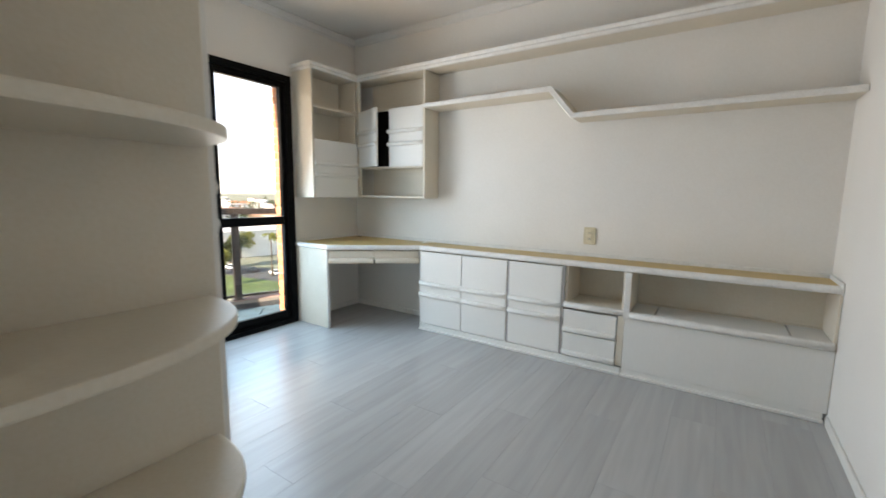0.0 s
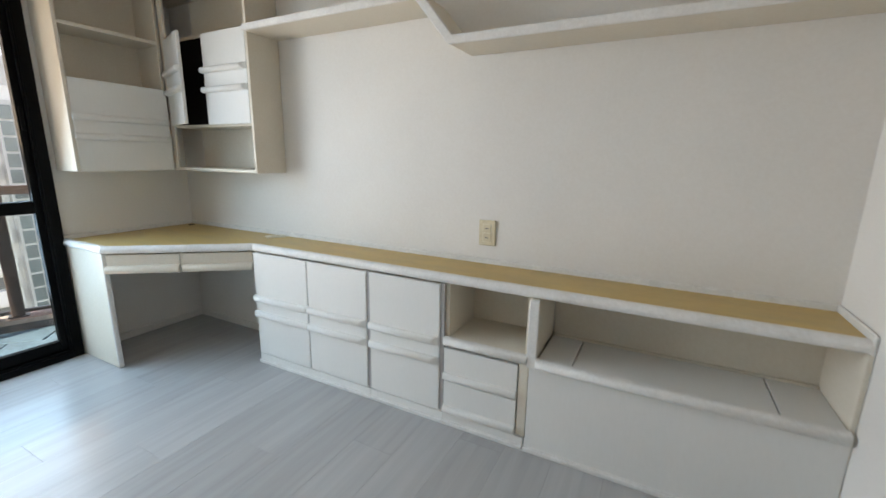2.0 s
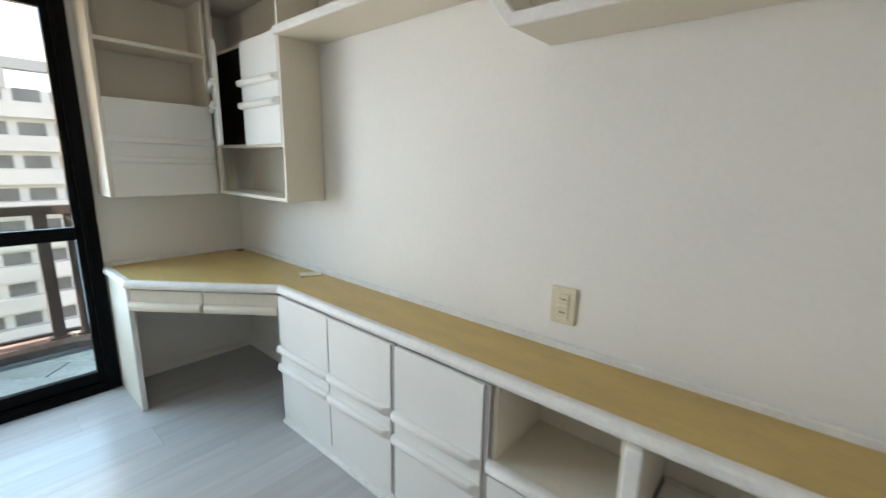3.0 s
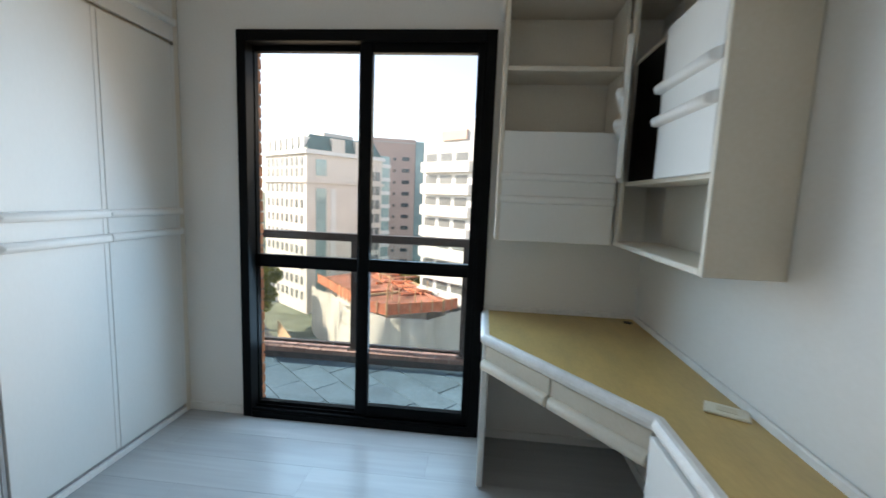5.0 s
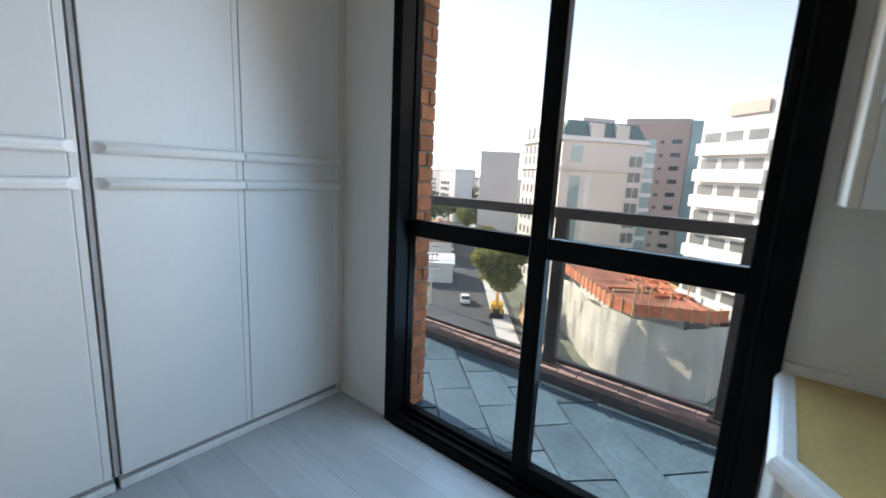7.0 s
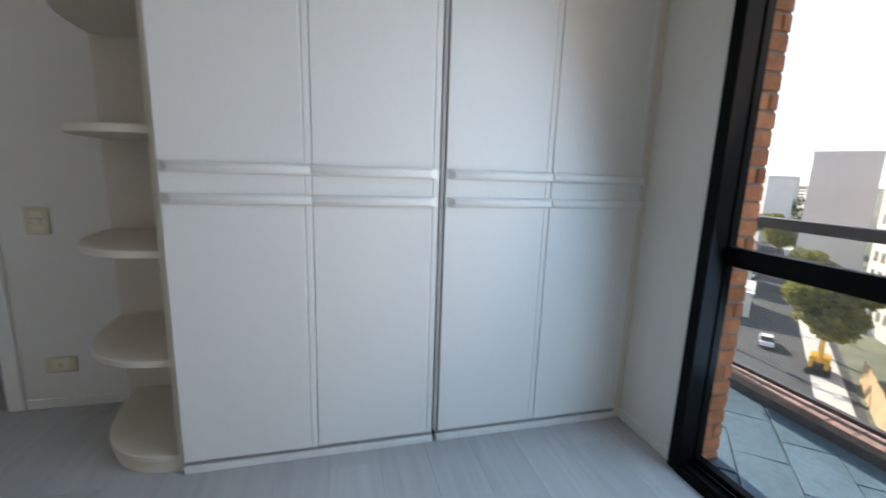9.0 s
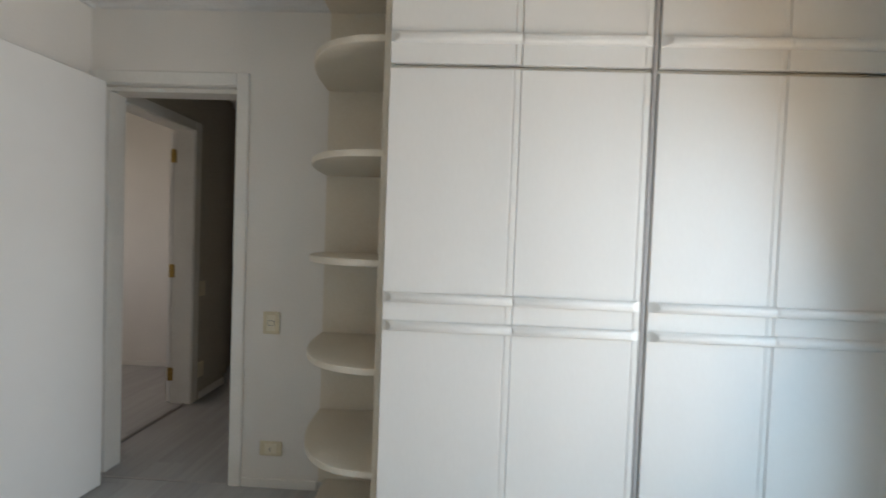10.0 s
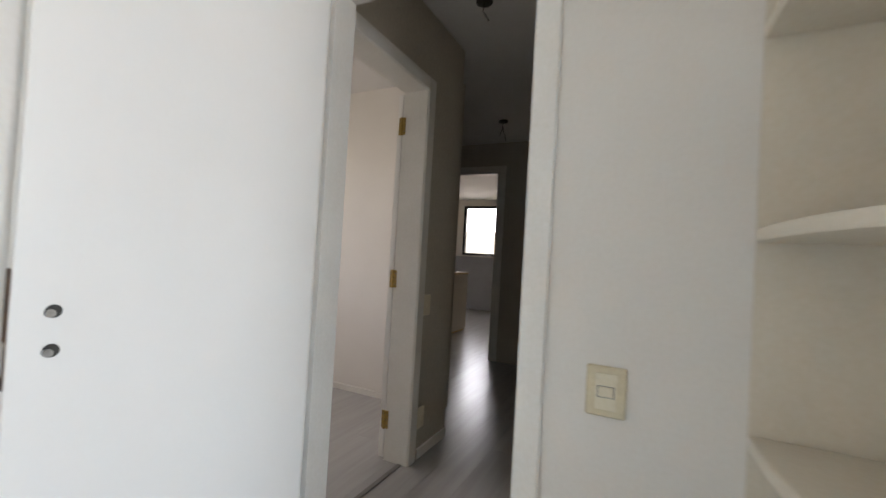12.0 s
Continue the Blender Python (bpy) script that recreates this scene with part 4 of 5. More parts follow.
def railing():
    """Dark metal railing with glass panels, bent at a corner with two posts."""
    th = thing("railing", (-1.0, 1.2, 0.05), "dark bronze metal railing with glass panels", "railing", kind=S)
    c0, c1, c2 = Vector((-1.0, -1.2, 0)), Vector((-1.0, 2.215, 0)), Vector((-0.50, 3.45, 0))

    def bar(name, p, q, w, z0, z1, mat=RAILM):
        d = (q - p)
        a = math.atan2(d.y, d.x)
        return part(name, moved(box(0, d.length, -w / 2, w / 2, z0, z1, 0.003 if mat is RAILM else 0), Matrix.Translation(p) @ Matrix.Rotation(a, 4, "Z")), mat, th)
    for p, q in ((c0, c1), (c1, c2)):
        bar("handrail", p, q, 0.065, 0.905, 0.965)
        bar("bottom_rail", p, q, 0.035, 0.062, 0.085)
        u = (q - p).normalized()
        g = bar("pane", p + u * 0.08, q - u * 0.08, 0.008, 0.088, 0.902, RAILGLASS)
        g.visible_shadow = False
    e = (c2 - c1).normalized()
    for p, a in ((Vector((-1.0, -0.4, 0)), 90), (Vector((-1.0, 1.27, 0)), 90), (Vector((-1.0, 2.14, 0)), 90), (c1 + e * 0.085, math.degrees(math.atan2(e.y, e.x)))):
        ps = part("post", moved(box(-0.035, 0.035, -0.022, 0.022, 0.042, 0.91, 0.003), Matrix.Translation(p) @ Matrix.Rotation(radians(a), 4, "Z")), RAILM, th)
        part("foot", moved(box(-0.055, 0.055, -0.04, 0.04, 0.036, 0.046, 0.002), Matrix.Translation(p) @ Matrix.Rotation(radians(a), 4, "Z")), RAILM, ps)


railing()


# ---------------------------------------------------------------- the city below
GZ = -22.0
ASPHALT = material("asphalt", (0.075, 0.078, 0.085), 0.85, vary=0.15, scale=0.3, fine=0.06, fine_scale=6)
EARTH = material("town_ground", (0.20, 0.20, 0.17), 0.95, vary=0.3, scale=0.02, fine=0.1, fine_scale=0.4, dark=(0.10, 0.13, 0.07))
GRASS = material("lawn", (0.10, 0.15, 0.05), 0.95, vary=0.25, scale=0.2, fine=0.1, fine_scale=3)
SAND = material("pale_earth", (0.50, 0.40, 0.27), 0.95, vary=0.15, scale=0.4)
CONC = material("pale_concrete", (0.58, 0.56, 0.54), 0.85, vary=0.08, scale=0.25)
GREYC = material("grey_render_wall", (0.54, 0.53, 0.52), 0.9, vary=0.06, scale=0.15)
BEIGE = material("beige_stone_cladding", (0.68, 0.61, 0.54), 0.8, vary=0.06, scale=0.2)
BROWN = material("brown_pink_cladding", (0.57, 0.43, 0.37), 0.85, vary=0.06, scale=0.2)
WHITEC = material("white_facade", (0.72, 0.70, 0.67), 0.8, vary=0.05, scale=0.3)
MANSARD = material("green_copper_roof", (0.16, 0.22, 0.21), 0.6, vary=0.15, scale=0.6)
# Glare on the distant windows is put into this paler grey base colour.
WINGREY = material("glare_greyed_window_glass", (0.19, 0.195, 0.19), 0.2, vary=0.2, scale=0.5, spec=0.6)
DGLASS = material("dark_window_glass", (0.05, 0.065, 0.075), 0.12, vary=0.2, scale=0.5, spec=0.8)
TEAL = material("teal_glass", (0.30, 0.41, 0.40), 0.12, vary=0.15, scale=0.4, spec=0.8)
BAYGLASS = material("grey_bay_glass", (0.16, 0.19, 0.20), 0.15, vary=0.2, scale=0.4, spec=0.8)
MESH = material("orange_safety_mesh", (0.62, 0.20, 0.10), 0.9, vary=0.25, scale=0.5, fine=0.1, fine_scale=3)
REBAR = material("rusty_deck", (0.42, 0.17, 0.11), 0.9, vary=0.35, scale=0.35, fine=0.12, fine_scale=2)
TARP = material("white_tarpaulin", (0.78, 0.74, 0.66), 0.6, vary=0.08, scale=0.3, bump=0.3, bump_scale=1.2)
TIMBER = material("pale_timber", (0.48, 0.32, 0.18), 0.85, vary=0.15, scale=0.6)
LEAF = foliage("tree_leaves", (0.34, 0.345, 0.085))
LEAF2 = foliage("dark_leaves", (0.09, 0.115, 0.04))
BARK = material("bark", (0.11, 0.08, 0.055), 0.95, vary=0.2, scale=4)
YELLOW = material("yellow_machine_paint", (0.65, 0.36, 0.03), 0.5, vary=0.1, scale=2)
WHITEP = material("white_car_paint", (0.72, 0.73, 0.75), 0.3, vary=0.03)
DARKP = material("dark_car_paint", (0.05, 0.055, 0.065), 0.3, vary=0.1)
RUBBER = material("rubber", (0.02, 0.02, 0.02), 0.9)
TILER = material("clay_roof", (0.38, 0.19, 0.11), 0.9, vary=0.2, scale=0.3)
ROOFW = material("pale_metal_roof", (0.62, 0.63, 0.65), 0.6, vary=0.1, scale=0.2)

solid("ground", prism([(-4000, -4000), (4000, -4000), (4000, 4000), (-4000, 4000)], GZ - 1.0, GZ), EARTH, "town ground stretching to the horizon", "ground", S)


def strip(name, p, q, w, mat, label, z):
    p, q = Vector((*p, 0)), Vector((*q, 0))
    d = q - p
    n = Vector((-d.y, d.x, 0)).normalized() * w / 2
    pts = [(v.x, v.y) for v in (p + n, p - n, q - n, q + n)]
    return solid(name, prism(pts, GZ - 0.2, GZ + z), mat, label, name, S)


strip("road", (-10, -2), (-330, -250), 15, ASPHALT, "grey asphalt street with parked cars", 0.05)
strip("road", (-60, 75), (-260, 45), 12, ASPHALT, "grey asphalt road past the lawn", 0.04)
strip("pavement", (-17, -1), (-330, -243.5), 3.0, CONC, "pale concrete pavement beside the street", 0.16)
strip("pavement", (-10, -18), (-320, -258), 3.5, CONC, "pale concrete pavement beside the street", 0.16)
strip("lawn", (-70, 62), (-130, 44), 30, GRASS, "green lawn beside the road", 0.02)
solid("traffic_island", cyl(7.0, 0.5, (-91, 39.5, GZ + 0.05), "z", 40), SAND, "round sandy traffic island", "island", S)


def window_piece(w, h, mat, name="window"):
    return mesh_of(name, box(-w / 2, w / 2, -0.10, 0.12, 0, h), mat)


def building(name, at, turn, wide, deep, top, mat, label, faces, roofmat=CONC, parapet=0.8):
    """A block with its front along local x, facing local -y. faces: window grids (side, columns, rows, z of the first, storey, w, h, u0, u1, material)."""
    th = thing(name, (*at, GZ), label, "building")
    m = Matrix.Translation((*at, 0)) @ Matrix.Rotation(radians(turn), 4, "Z")
    part("wall", moved(box(0, wide, 0, deep, GZ, top), m), mat, th)
    part("roof", moved(box(-0.15, wide + 0.15, -0.15, deep + 0.15, top, top + 0.25), m), roofmat, th)
    for a in ((-0.1, wide + 0.1, -0.1, 0.2), (-0.1, wide + 0.1, deep - 0.2, deep + 0.1), (-0.1, 0.2, 0.2, deep - 0.2), (wide - 0.2, wide + 0.1, 0.2, deep - 0.2)):
        part("parapet", moved(box(*a, top + 0.25, top + 0.25 + parapet), m), mat, th)
    for side, cols, rows, z0, storey, w, h, u0, u1, wm in faces:
        me = window_piece(w, h, wm)
        for r in range(rows):
            for c in range(cols):
                u = u0 + (u1 - u0) * (c + 0.5) / cols
                if side == "front":
                    loc = Matrix.Translation((u, 0, z0 + r * storey))
                elif side == "left":
                    loc = Matrix.Translation((0, u, z0 + r * storey)) @ Matrix.Rotation(radians(-90), 4, "Z")
                else:
                    loc = Matrix.Translation((wide, u, z0 + r * storey)) @ Matrix.Rotation(radians(90), 4, "Z")
                ob = new("window", me)
                ob.parent = th
                ob.matrix_parent_inverse = place(th).inverted()
                ob.matrix_basis = m @ loc
    return th, m


# corner tower with a mansard roof: its sunlit side to the street, its front in shade
FT = math.degrees(math.atan2(0.60, -0.80))     # front runs from the street corner towards (-0.8, 0.6)
tw, tm = building("corner_tower", (-72.4, -30.75), FT, 17.6, 17.0, 8.6, BEIGE, "beige stone office tower with a green mansard roof",
                  [("left", 8, 9, -19.5, 2.95, 0.85, 1.6, 0.8, 16.4, WINGREY), ("left", 8, 1, 6.1, 3, 1.0, 1.6, 0.8, 16.4, WINGREY),
                   ("front", 1, 1, -19, 3, 2.2, 21.0, 1.6, 4.4, TEAL), ("front", 1, 1, 4.4, 3, 2.2, 3.0, 1.6, 4.4, TEAL), ("front", 1, 1, -19, 3, 1.2, 21.0, 5.0, 6.4, WHITEC),
                   ("front", 2, 9, -19.5, 2.95, 1.2, 1.9, 14.2, 17.2, WINGREY)], parapet=0.3)
part("cornice", moved(box(-0.4, 18.0, -0.4, 17.4, 3.0, 3.5), tm), BEIGE, tw)
part("cornice", moved(box(-0.5, 18.1, -0.5, 17.5, 8.3, 8.95), tm), WHITEC, tw)
bm = bmesh.new()
a4 = [bm.verts.new(tm @ Vector(v)) for v in ((0, 0, 8.9), (17.6, 0, 8.9), (17.6, 17, 8.9), (0, 17, 8.9))]
b4 = [bm.verts.new(tm @ Vector(v)) for v in ((1.3, 1.3, 12.0), (16.3, 1.3, 12.0), (16.3, 15.7, 12.0), (1.3, 15.7, 12.0))]
bm.faces.new(b4)
for i in range(4):
    bm.faces.new((a4[i], a4[(i + 1) % 4], b4[(i + 1) % 4], b4[i]))
part("mansard", bm, MANSARD, tw, "green-grey metal mansard roof")
for k in range(7):
    part("dormer", moved(box(-0.05, 1.1, 0.9 + k * 2.35, 2.2 + k * 2.35, 8.9, 11.4), tm), WHITEC, tw)
for k in range(2):
    part("dormer", moved(box(5.4 + k * 5.4, 8.2 + k * 5.4, -0.05, 1.2, 8.9, 11.6), tm), BEIGE, tw)
part("roof_hut", moved(box(6, 13, 4, 9, 12.0, 13.1), tm), BEIGE, tw)
part("stair_glass", moved(box(17.8, 20.6, 1.0, 8.0, GZ, 9.6), tm), TEAL, tw, "teal glass stair tower")
for k in range(10):
    part("floor_band", moved(box(17.75, 20.8, 0.85, 8.1, -19 + k * 2.9, -18.2 + k * 2.9), tm), WHITEC, tw)

# grey block with a blind wall, down the street
building("grey_block", (-105.6, -71.5), 122, 11.6, 12, 7.4, GREYC, "grey rendered block with a blind wall", [("left", 4, 8, -19, 3.0, 1.2, 1.5, 1, 11, DGLASS)])
# brown building with narrow windows, teal glass at its end
bn, bmx = building("brown_block", (-105.6, -30.0), 107.5, 13.6, 12, 15.0, BROWN, "brown clad office building with narrow windows",
                   [("front", 1, 10, -17, 3.05, 2.0, 1.0, 9.6, 12.6, DGLASS), ("front", 1, 10, -17, 3.05, 0.7, 0.7, 7.4, 8.8, DGLASS), ("front", 1, 10, -17, 3.05, 0.7, 0.7, 5.4, 6.6, DGLASS)])
part("glass_end", moved(box(13.65, 16.6, -0.2, 10, GZ, 15.6), bmx), TEAL, bn, "teal glass end wall")


# white office building with banded storeys and a glass bay
wo = thing("white_office_building", (-60, 6, GZ), "white banded office building with balconies and a gridded glass bay", "building")
P1, P2, P3 = (-60.5, -7.2), (-54.5, 0.6), (-54.2, 23.9)
part("wall", prism([P1, P2, P3, (-76, 23.9), (-76, -7.2)], GZ, 7.4), WHITEC, wo)
part("roof_storey", prism([P1, P2, (-59.5, 3.0), (-64.5, -5.0)], 7.41, 11.6), WHITEC, wo)
part("roof_opening", prism([(-58.2, -4.3), (-55.3, -0.55), (-55.1, -0.7), (-58.0, -4.45)], 9.2, 10.5), BROWN, wo, "brown recess under the roof edge")
part("roof_beam", box(-55.6, -54.1, 0.7, 23.95, 9.2, 10.15), GREYC, wo, "grey beam of the open roof frame")
for k in range(6):
    part("roof_post", box(-55.5, -54.2, 1.0 + k * 4.5, 1.7 + k * 4.5, 7.41, 9.2), GREYC, wo)


def facade_rows(p, q, bands):
    """Storey bands that stand proud, and dark window bays between them."""
    d = Vector((q[0] - p[0], q[1] - p[1], 0))
    m = Matrix.Translation((*p, 0)) @ Matrix.Rotation(math.atan2(d.y, d.x), 4, "Z")
    ln = d.length
    for k in range(bands):
        z = -20.0 + k * 3.1
        part("balcony", moved(box(0.3, ln - 0.3, -0.9, -0.001, z, z + 1.45), m), WHITEC, wo)
        n = max(2, int(ln / 2.6))
        for c in range(n):
            u = 0.5 + (ln - 1.0) * c / n
            part("window", moved(box(u, u + (ln - 1.0) / n - 0.7, -0.05, 0.15, z + 1.5, z + 2.7), m), WINGREY, wo)


facade_rows(P1, P2, 9)
facade_rows(P2, (-54.3, 17.6), 9)
part("bay", box(-56, -53.4, 17.9, 22.3, GZ, 6.0), GREYC, wo)
for k in range(18):
    for c in range(4):
        part("pane", box(-53.5, -53.32, 18.1 + c * 1.05, 19.0 + c * 1.05, GZ + 0.4 + k * 1.52, GZ + 1.7 + k * 1.52), BAYGLASS, wo)
part("end_pier", box(-56, -53.2, 22.4, 24.0, GZ, 10.15), GREYC, wo)

# construction site: deck with orange mesh, tarpaulin fence
DK = [(-64, -25.0), (-48.9, -12.2), (-47.7, -9.4), (-51.2, -2.6), (-53.4, -0.9), (-61, -9.6), (-78, -15)]
cs = thing("construction_site", (-55, -11, GZ), "half-built concrete deck behind orange mesh and white tarpaulin", "construction site")
part("deck", prism(DK, -13.4, -12.9), REBAR, cs, "rusty red reinforced deck")
part("core", prism([(-62, -21), (-50.5, -11.5), (-53.5, -5), (-62, -11)], GZ, -13.4), CONC, cs)
rnd = random.Random(4)
def along(p, q, f):
    return (p[0] + (q[0] - p[0]) * f, p[1] + (q[1] - p[1]) * f)


for i in range(4):
    p, q = DK[i], DK[i + 1]
    d = math.hypot(q[0] - p[0], q[1] - p[1])
    m = Matrix.Translation((*p, 0)) @ Matrix.Rotation(math.atan2(q[1] - p[1], q[0] - p[0]), 4, "Z")
    part("mesh_fence", moved(box(0, d, -0.05, 0.05, -13.7, -12.3), m), MESH, cs, "orange safety mesh")
    for k in range(int(d / 1.5) + 1):
        part("fence_post", moved(box(k * 1.5, k * 1.5 + 0.12, -0.15, 0.05, -14.0, -12.0), m), TIMBER, cs)
for k in range(26):
    f = rnd.random()
    x, y = along((-53, -7), (-70, -14.5), f)
    x, y = x + rnd.uniform(-3, 3), y + rnd.uniform(-3, 3)
    part("beam", moved(box(-rnd.uniform(1.5, 4), rnd.uniform(1.5, 4), -0.15, 0.15, 0, 0.3), pose(x, y, -12.88, 0, 0, rnd.choice((35, 36, -54, -56)))), rnd.choice((MESH, TIMBER, REBAR, MESH)), cs)
for k in range(14):
    f = rnd.random()
    x, y = along((-53, -7.5), (-68, -15), f)
    part("prop", cyl(0.09, 2.0, (x + rnd.uniform(-4, 4), y + rnd.uniform(-3, 3), -11.9), "z", 8), TIMBER, cs)
# wavy sheet below the deck's edge
bm = bmesh.new()
cols = []
edge = [(-63.6, -25.9), (-48.7, -13.1), (-46.9, -9.4), (-50.7, -1.9), (-53.0, 0.1)]
nn = 0
for i in range(4):
    p, q = edge[i], edge[i + 1]
    steps = max(3, int(math.hypot(q[0] - p[0], q[1] - p[1]) / 0.7))
    for k in range(steps + (1 if i == 3 else 0)):
        x, y = along(p, q, k / steps)
        col = []
        for r in range(9):
            z = -14.0 - 0.35 * math.sin(nn * 0.35) + (GZ + 14.0) * r / 8
            o = 0.35 * math.sin(nn * 0.8 + r * 0.5) + 0.25 * math.sin(nn * 1.9 - r * 0.3) + r * 0.16
            col.append(bm.verts.new((x + o * 0.8, y + o * 0.3, z)))
        cols.append(col)
        nn += 1
for a, b in zip(cols, cols[1:]):
    for r in range(8):
        bm.faces.new((a[r], b[r], b[r + 1], a[r + 1]))
bmesh.ops.solidify(bm, geom=bm.faces[:], thickness=0.05)
part("tarpaulin", bm, TARP, cs, "wavy sunlit white tarpaulin", True)
hd2 = thing("site_hoarding", (-44, -19, GZ), "pale timber hoarding along the building site", "hoarding")
for k in range(20):
    x, y = along((-58, -29), (-30.5, -7.75), k / 20)
    part("board", moved(box(0, 1.68, -0.06, 0.06, GZ, GZ + 3.2 + 0.1 * (k % 2)), pose(x, y, 0, 0, 0, 37.7)), TIMBER, hd2)


# ---------------------------------------------------------------- trees
def leaf_cloud(name, blobs, count, size, mat, seed):
    """A crown of many small leaf clumps round a set of lumps, uneven, with gaps."""
    r = random.Random(seed)
    vs, fs = [], []
    for i in range(count):
        cx, cy, cz, rr = blobs[r.randrange(len(blobs))]
        d = Vector((r.gauss(0, 1), r.gauss(0, 1), r.gauss(0, 1))).normalized() * rr * (0.55 + 0.5 * r.random())
        d.z *= 0.8
        c = Vector((cx, cy, cz)) + d
        rot = Euler((r.uniform(-1, 1), r.uniform(-1, 1), r.uniform(0, 6.3))).to_matrix()
        s = size * r.uniform(0.6, 1.3)
        k = len(vs)
        for q in ((-1, -0.5, 0), (0.2, -0.8, 0.25), (1, 0.1, 0), (0.1, 0.9, -0.2)):
            vs.append(tuple(c + rot @ (Vector(q) * s)))
        fs.append((k, k + 1, k + 2, k + 3))
    me = bpy.data.meshes.new(name)
    me.from_pydata(vs, [], fs)
    me.materials.append(mat)
    return me


def tree(at, height, spread, seed, mat=LEAF, leaves=2600, label="leafy street tree with a broad uneven crown"):
    r = random.Random(seed)
    th = thing("tree", (*at, GZ), label, "tree", "street trees")
    bm = cyl(0.32, height * 0.5, (at[0], at[1], GZ + height * 0.25), "z", 9, 0.2)
    blobs = []
    for k in range(9):
        a = k * 2.4 + r.uniform(-0.4, 0.4)
        d = spread * r.uniform(0.25, 0.72)
        tip = Vector((at[0] + d * math.cos(a), at[1] + d * math.sin(a), GZ + height * r.uniform(0.42, 0.86)))
        base = Vector((at[0], at[1], GZ + height * r.uniform(0.35, 0.48)))
        limb = cyl(0.12, (tip - base).length, (0, 0, 0), "z", 6, 0.04)
        moved(limb, Matrix.Translation((tip + base) / 2) @ (tip - base).to_track_quat("Z", "Y").to_matrix().to_4x4())
        join(bm, limb)
        blobs.append((*tip, spread * r.uniform(0.30, 0.46)))
    part("trunk", bm, BARK, th)
    me = leaf_cloud("crown", blobs, leaves, spread * 0.062, mat, seed)
    ob = new("crown", me)
    ob.parent = th
    ob.matrix_parent_inverse = place(th).inverted()
    return th


tree((-62.5, -36.2), 11.5, 6.0, 1, LEAF, 5200)
tree((-84, -50), 9.0, 4.2, 2)
tree((-97, -62), 10.0, 4.5, 3)
tree((-128, -92), 11.0, 6.0, 5)
tree((-142, -112), 12.0, 7.0, 6)
tree((-160, -118), 12.0, 7.0, 7)
tree((-72.5, -9.5), 12.5, 5.0, 8, LEAF, 3400)
tree((-79, -6.5), 12.0, 4.6, 9)
tree((-112, 60), 9.0, 4.6, 10)
tree((-120, 68), 10.0, 5.0, 11, LEAF2)
tree((-104, 38), 8.0, 4.0, 12, LEAF2)
tree((-122, 47), 9.0, 4.8, 13, LEAF2)
tree((-136, 58), 10.0, 5.5, 14, LEAF2)
tree((-135, 80), 10.0, 5.0, 15)


def palm(at, height, seed):
    r = random.Random(seed)
    th = thing("palm_tree", (*at, GZ), "tall palm with drooping yellow-green fronds", "palm")
    part("trunk", cyl(0.24, height, (at[0], at[1], GZ + height / 2), "z", 10, 0.16), BARK, th)
    for k in range(16):
        a, tilt = k * 2.4, r.uniform(0.1, 1.0)
        bm = bmesh.new()
        rows = []
        for i in range(7):
            s = i / 6 * 2.6
            z = tilt * s - 0.34 * s * s
            w = 0.42 * math.sin(math.pi * min(0.98, 0.15 + i / 7)) + 0.03
            rows.append([bm.verts.new((s, w, z - 0.15)), bm.verts.new((s, 0, z)), bm.verts.new((s, -w, z - 0.15))])
        for p, q in zip(rows, rows[1:]):
            bm.faces.new((p[0], p[1], q[1], q[0])), bm.faces.new((p[1], p[2], q[2], q[1]))
        part("frond", moved(bm, Matrix.Translation((at[0], at[1], GZ + height)) @ Matrix.Rotation(a, 4, "Z")), LEAF, th)
    return th


palm((-99, 68), 11.5, 1)
palm((-98, 47), 8.0, 2)


def lamp_post(at, h):
    th = thing("street_lamp", (*at, GZ), "slim pale street lamp post", "street lamp")
    part("pole", cyl(0.12, h, (at[0], at[1], GZ + h / 2), "z", 8, 0.07), ROOFW, th)
    part("arm", box(at[0] - 0.05, at[0] + 0.05, at[1] - 1.2, at[1] + 0.1, GZ + h, GZ + h + 0.1), ROOFW, th)
    part("head", box(at[0] - 0.15, at[0] + 0.15, at[1] - 1.7, at[1] - 1.1, GZ + h - 0.03, GZ + h + 0.15, 0.03), ROOFW, th)


lamp_post((-97.5, 41.2), 13.0)
lamp_post((-72, -43), 9.0)


def utility_pole(at, h, turn):
    th = thing("utility_pole", (*at, GZ), "grey concrete utility pole with crossarms", "utility pole", "utility poles")
    m = Matrix.Translation((*at, GZ)) @ Matrix.Rotation(radians(turn), 4, "Z")
    part("pole", moved(cyl(0.17, h, (0, 0, h / 2), "z", 10, 0.11), m), CONC, th)
    for z in (h - 0.4, h - 1.5, h - 2.6):
        ar = part("crossarm", moved(box(-1.1, 1.1, -0.06, 0.06, z, z + 0.12), m), BARK, th)
        for u in (-1.0, -0.4, 0.4, 1.0):
            part("insulator", moved(cyl(0.06, 0.22, (u, 0, z + 0.2), "z", 8), m), CONC, ar)
    part("transformer", moved(cyl(0.32, 0.9, (0.45, 0, h - 3.4), "z", 12), m), GREYC, th)


for k in range(5):
    utility_pole((-53 - 16 * k, -44.2 - 12.4 * k + 0.0), 9.5, 128)


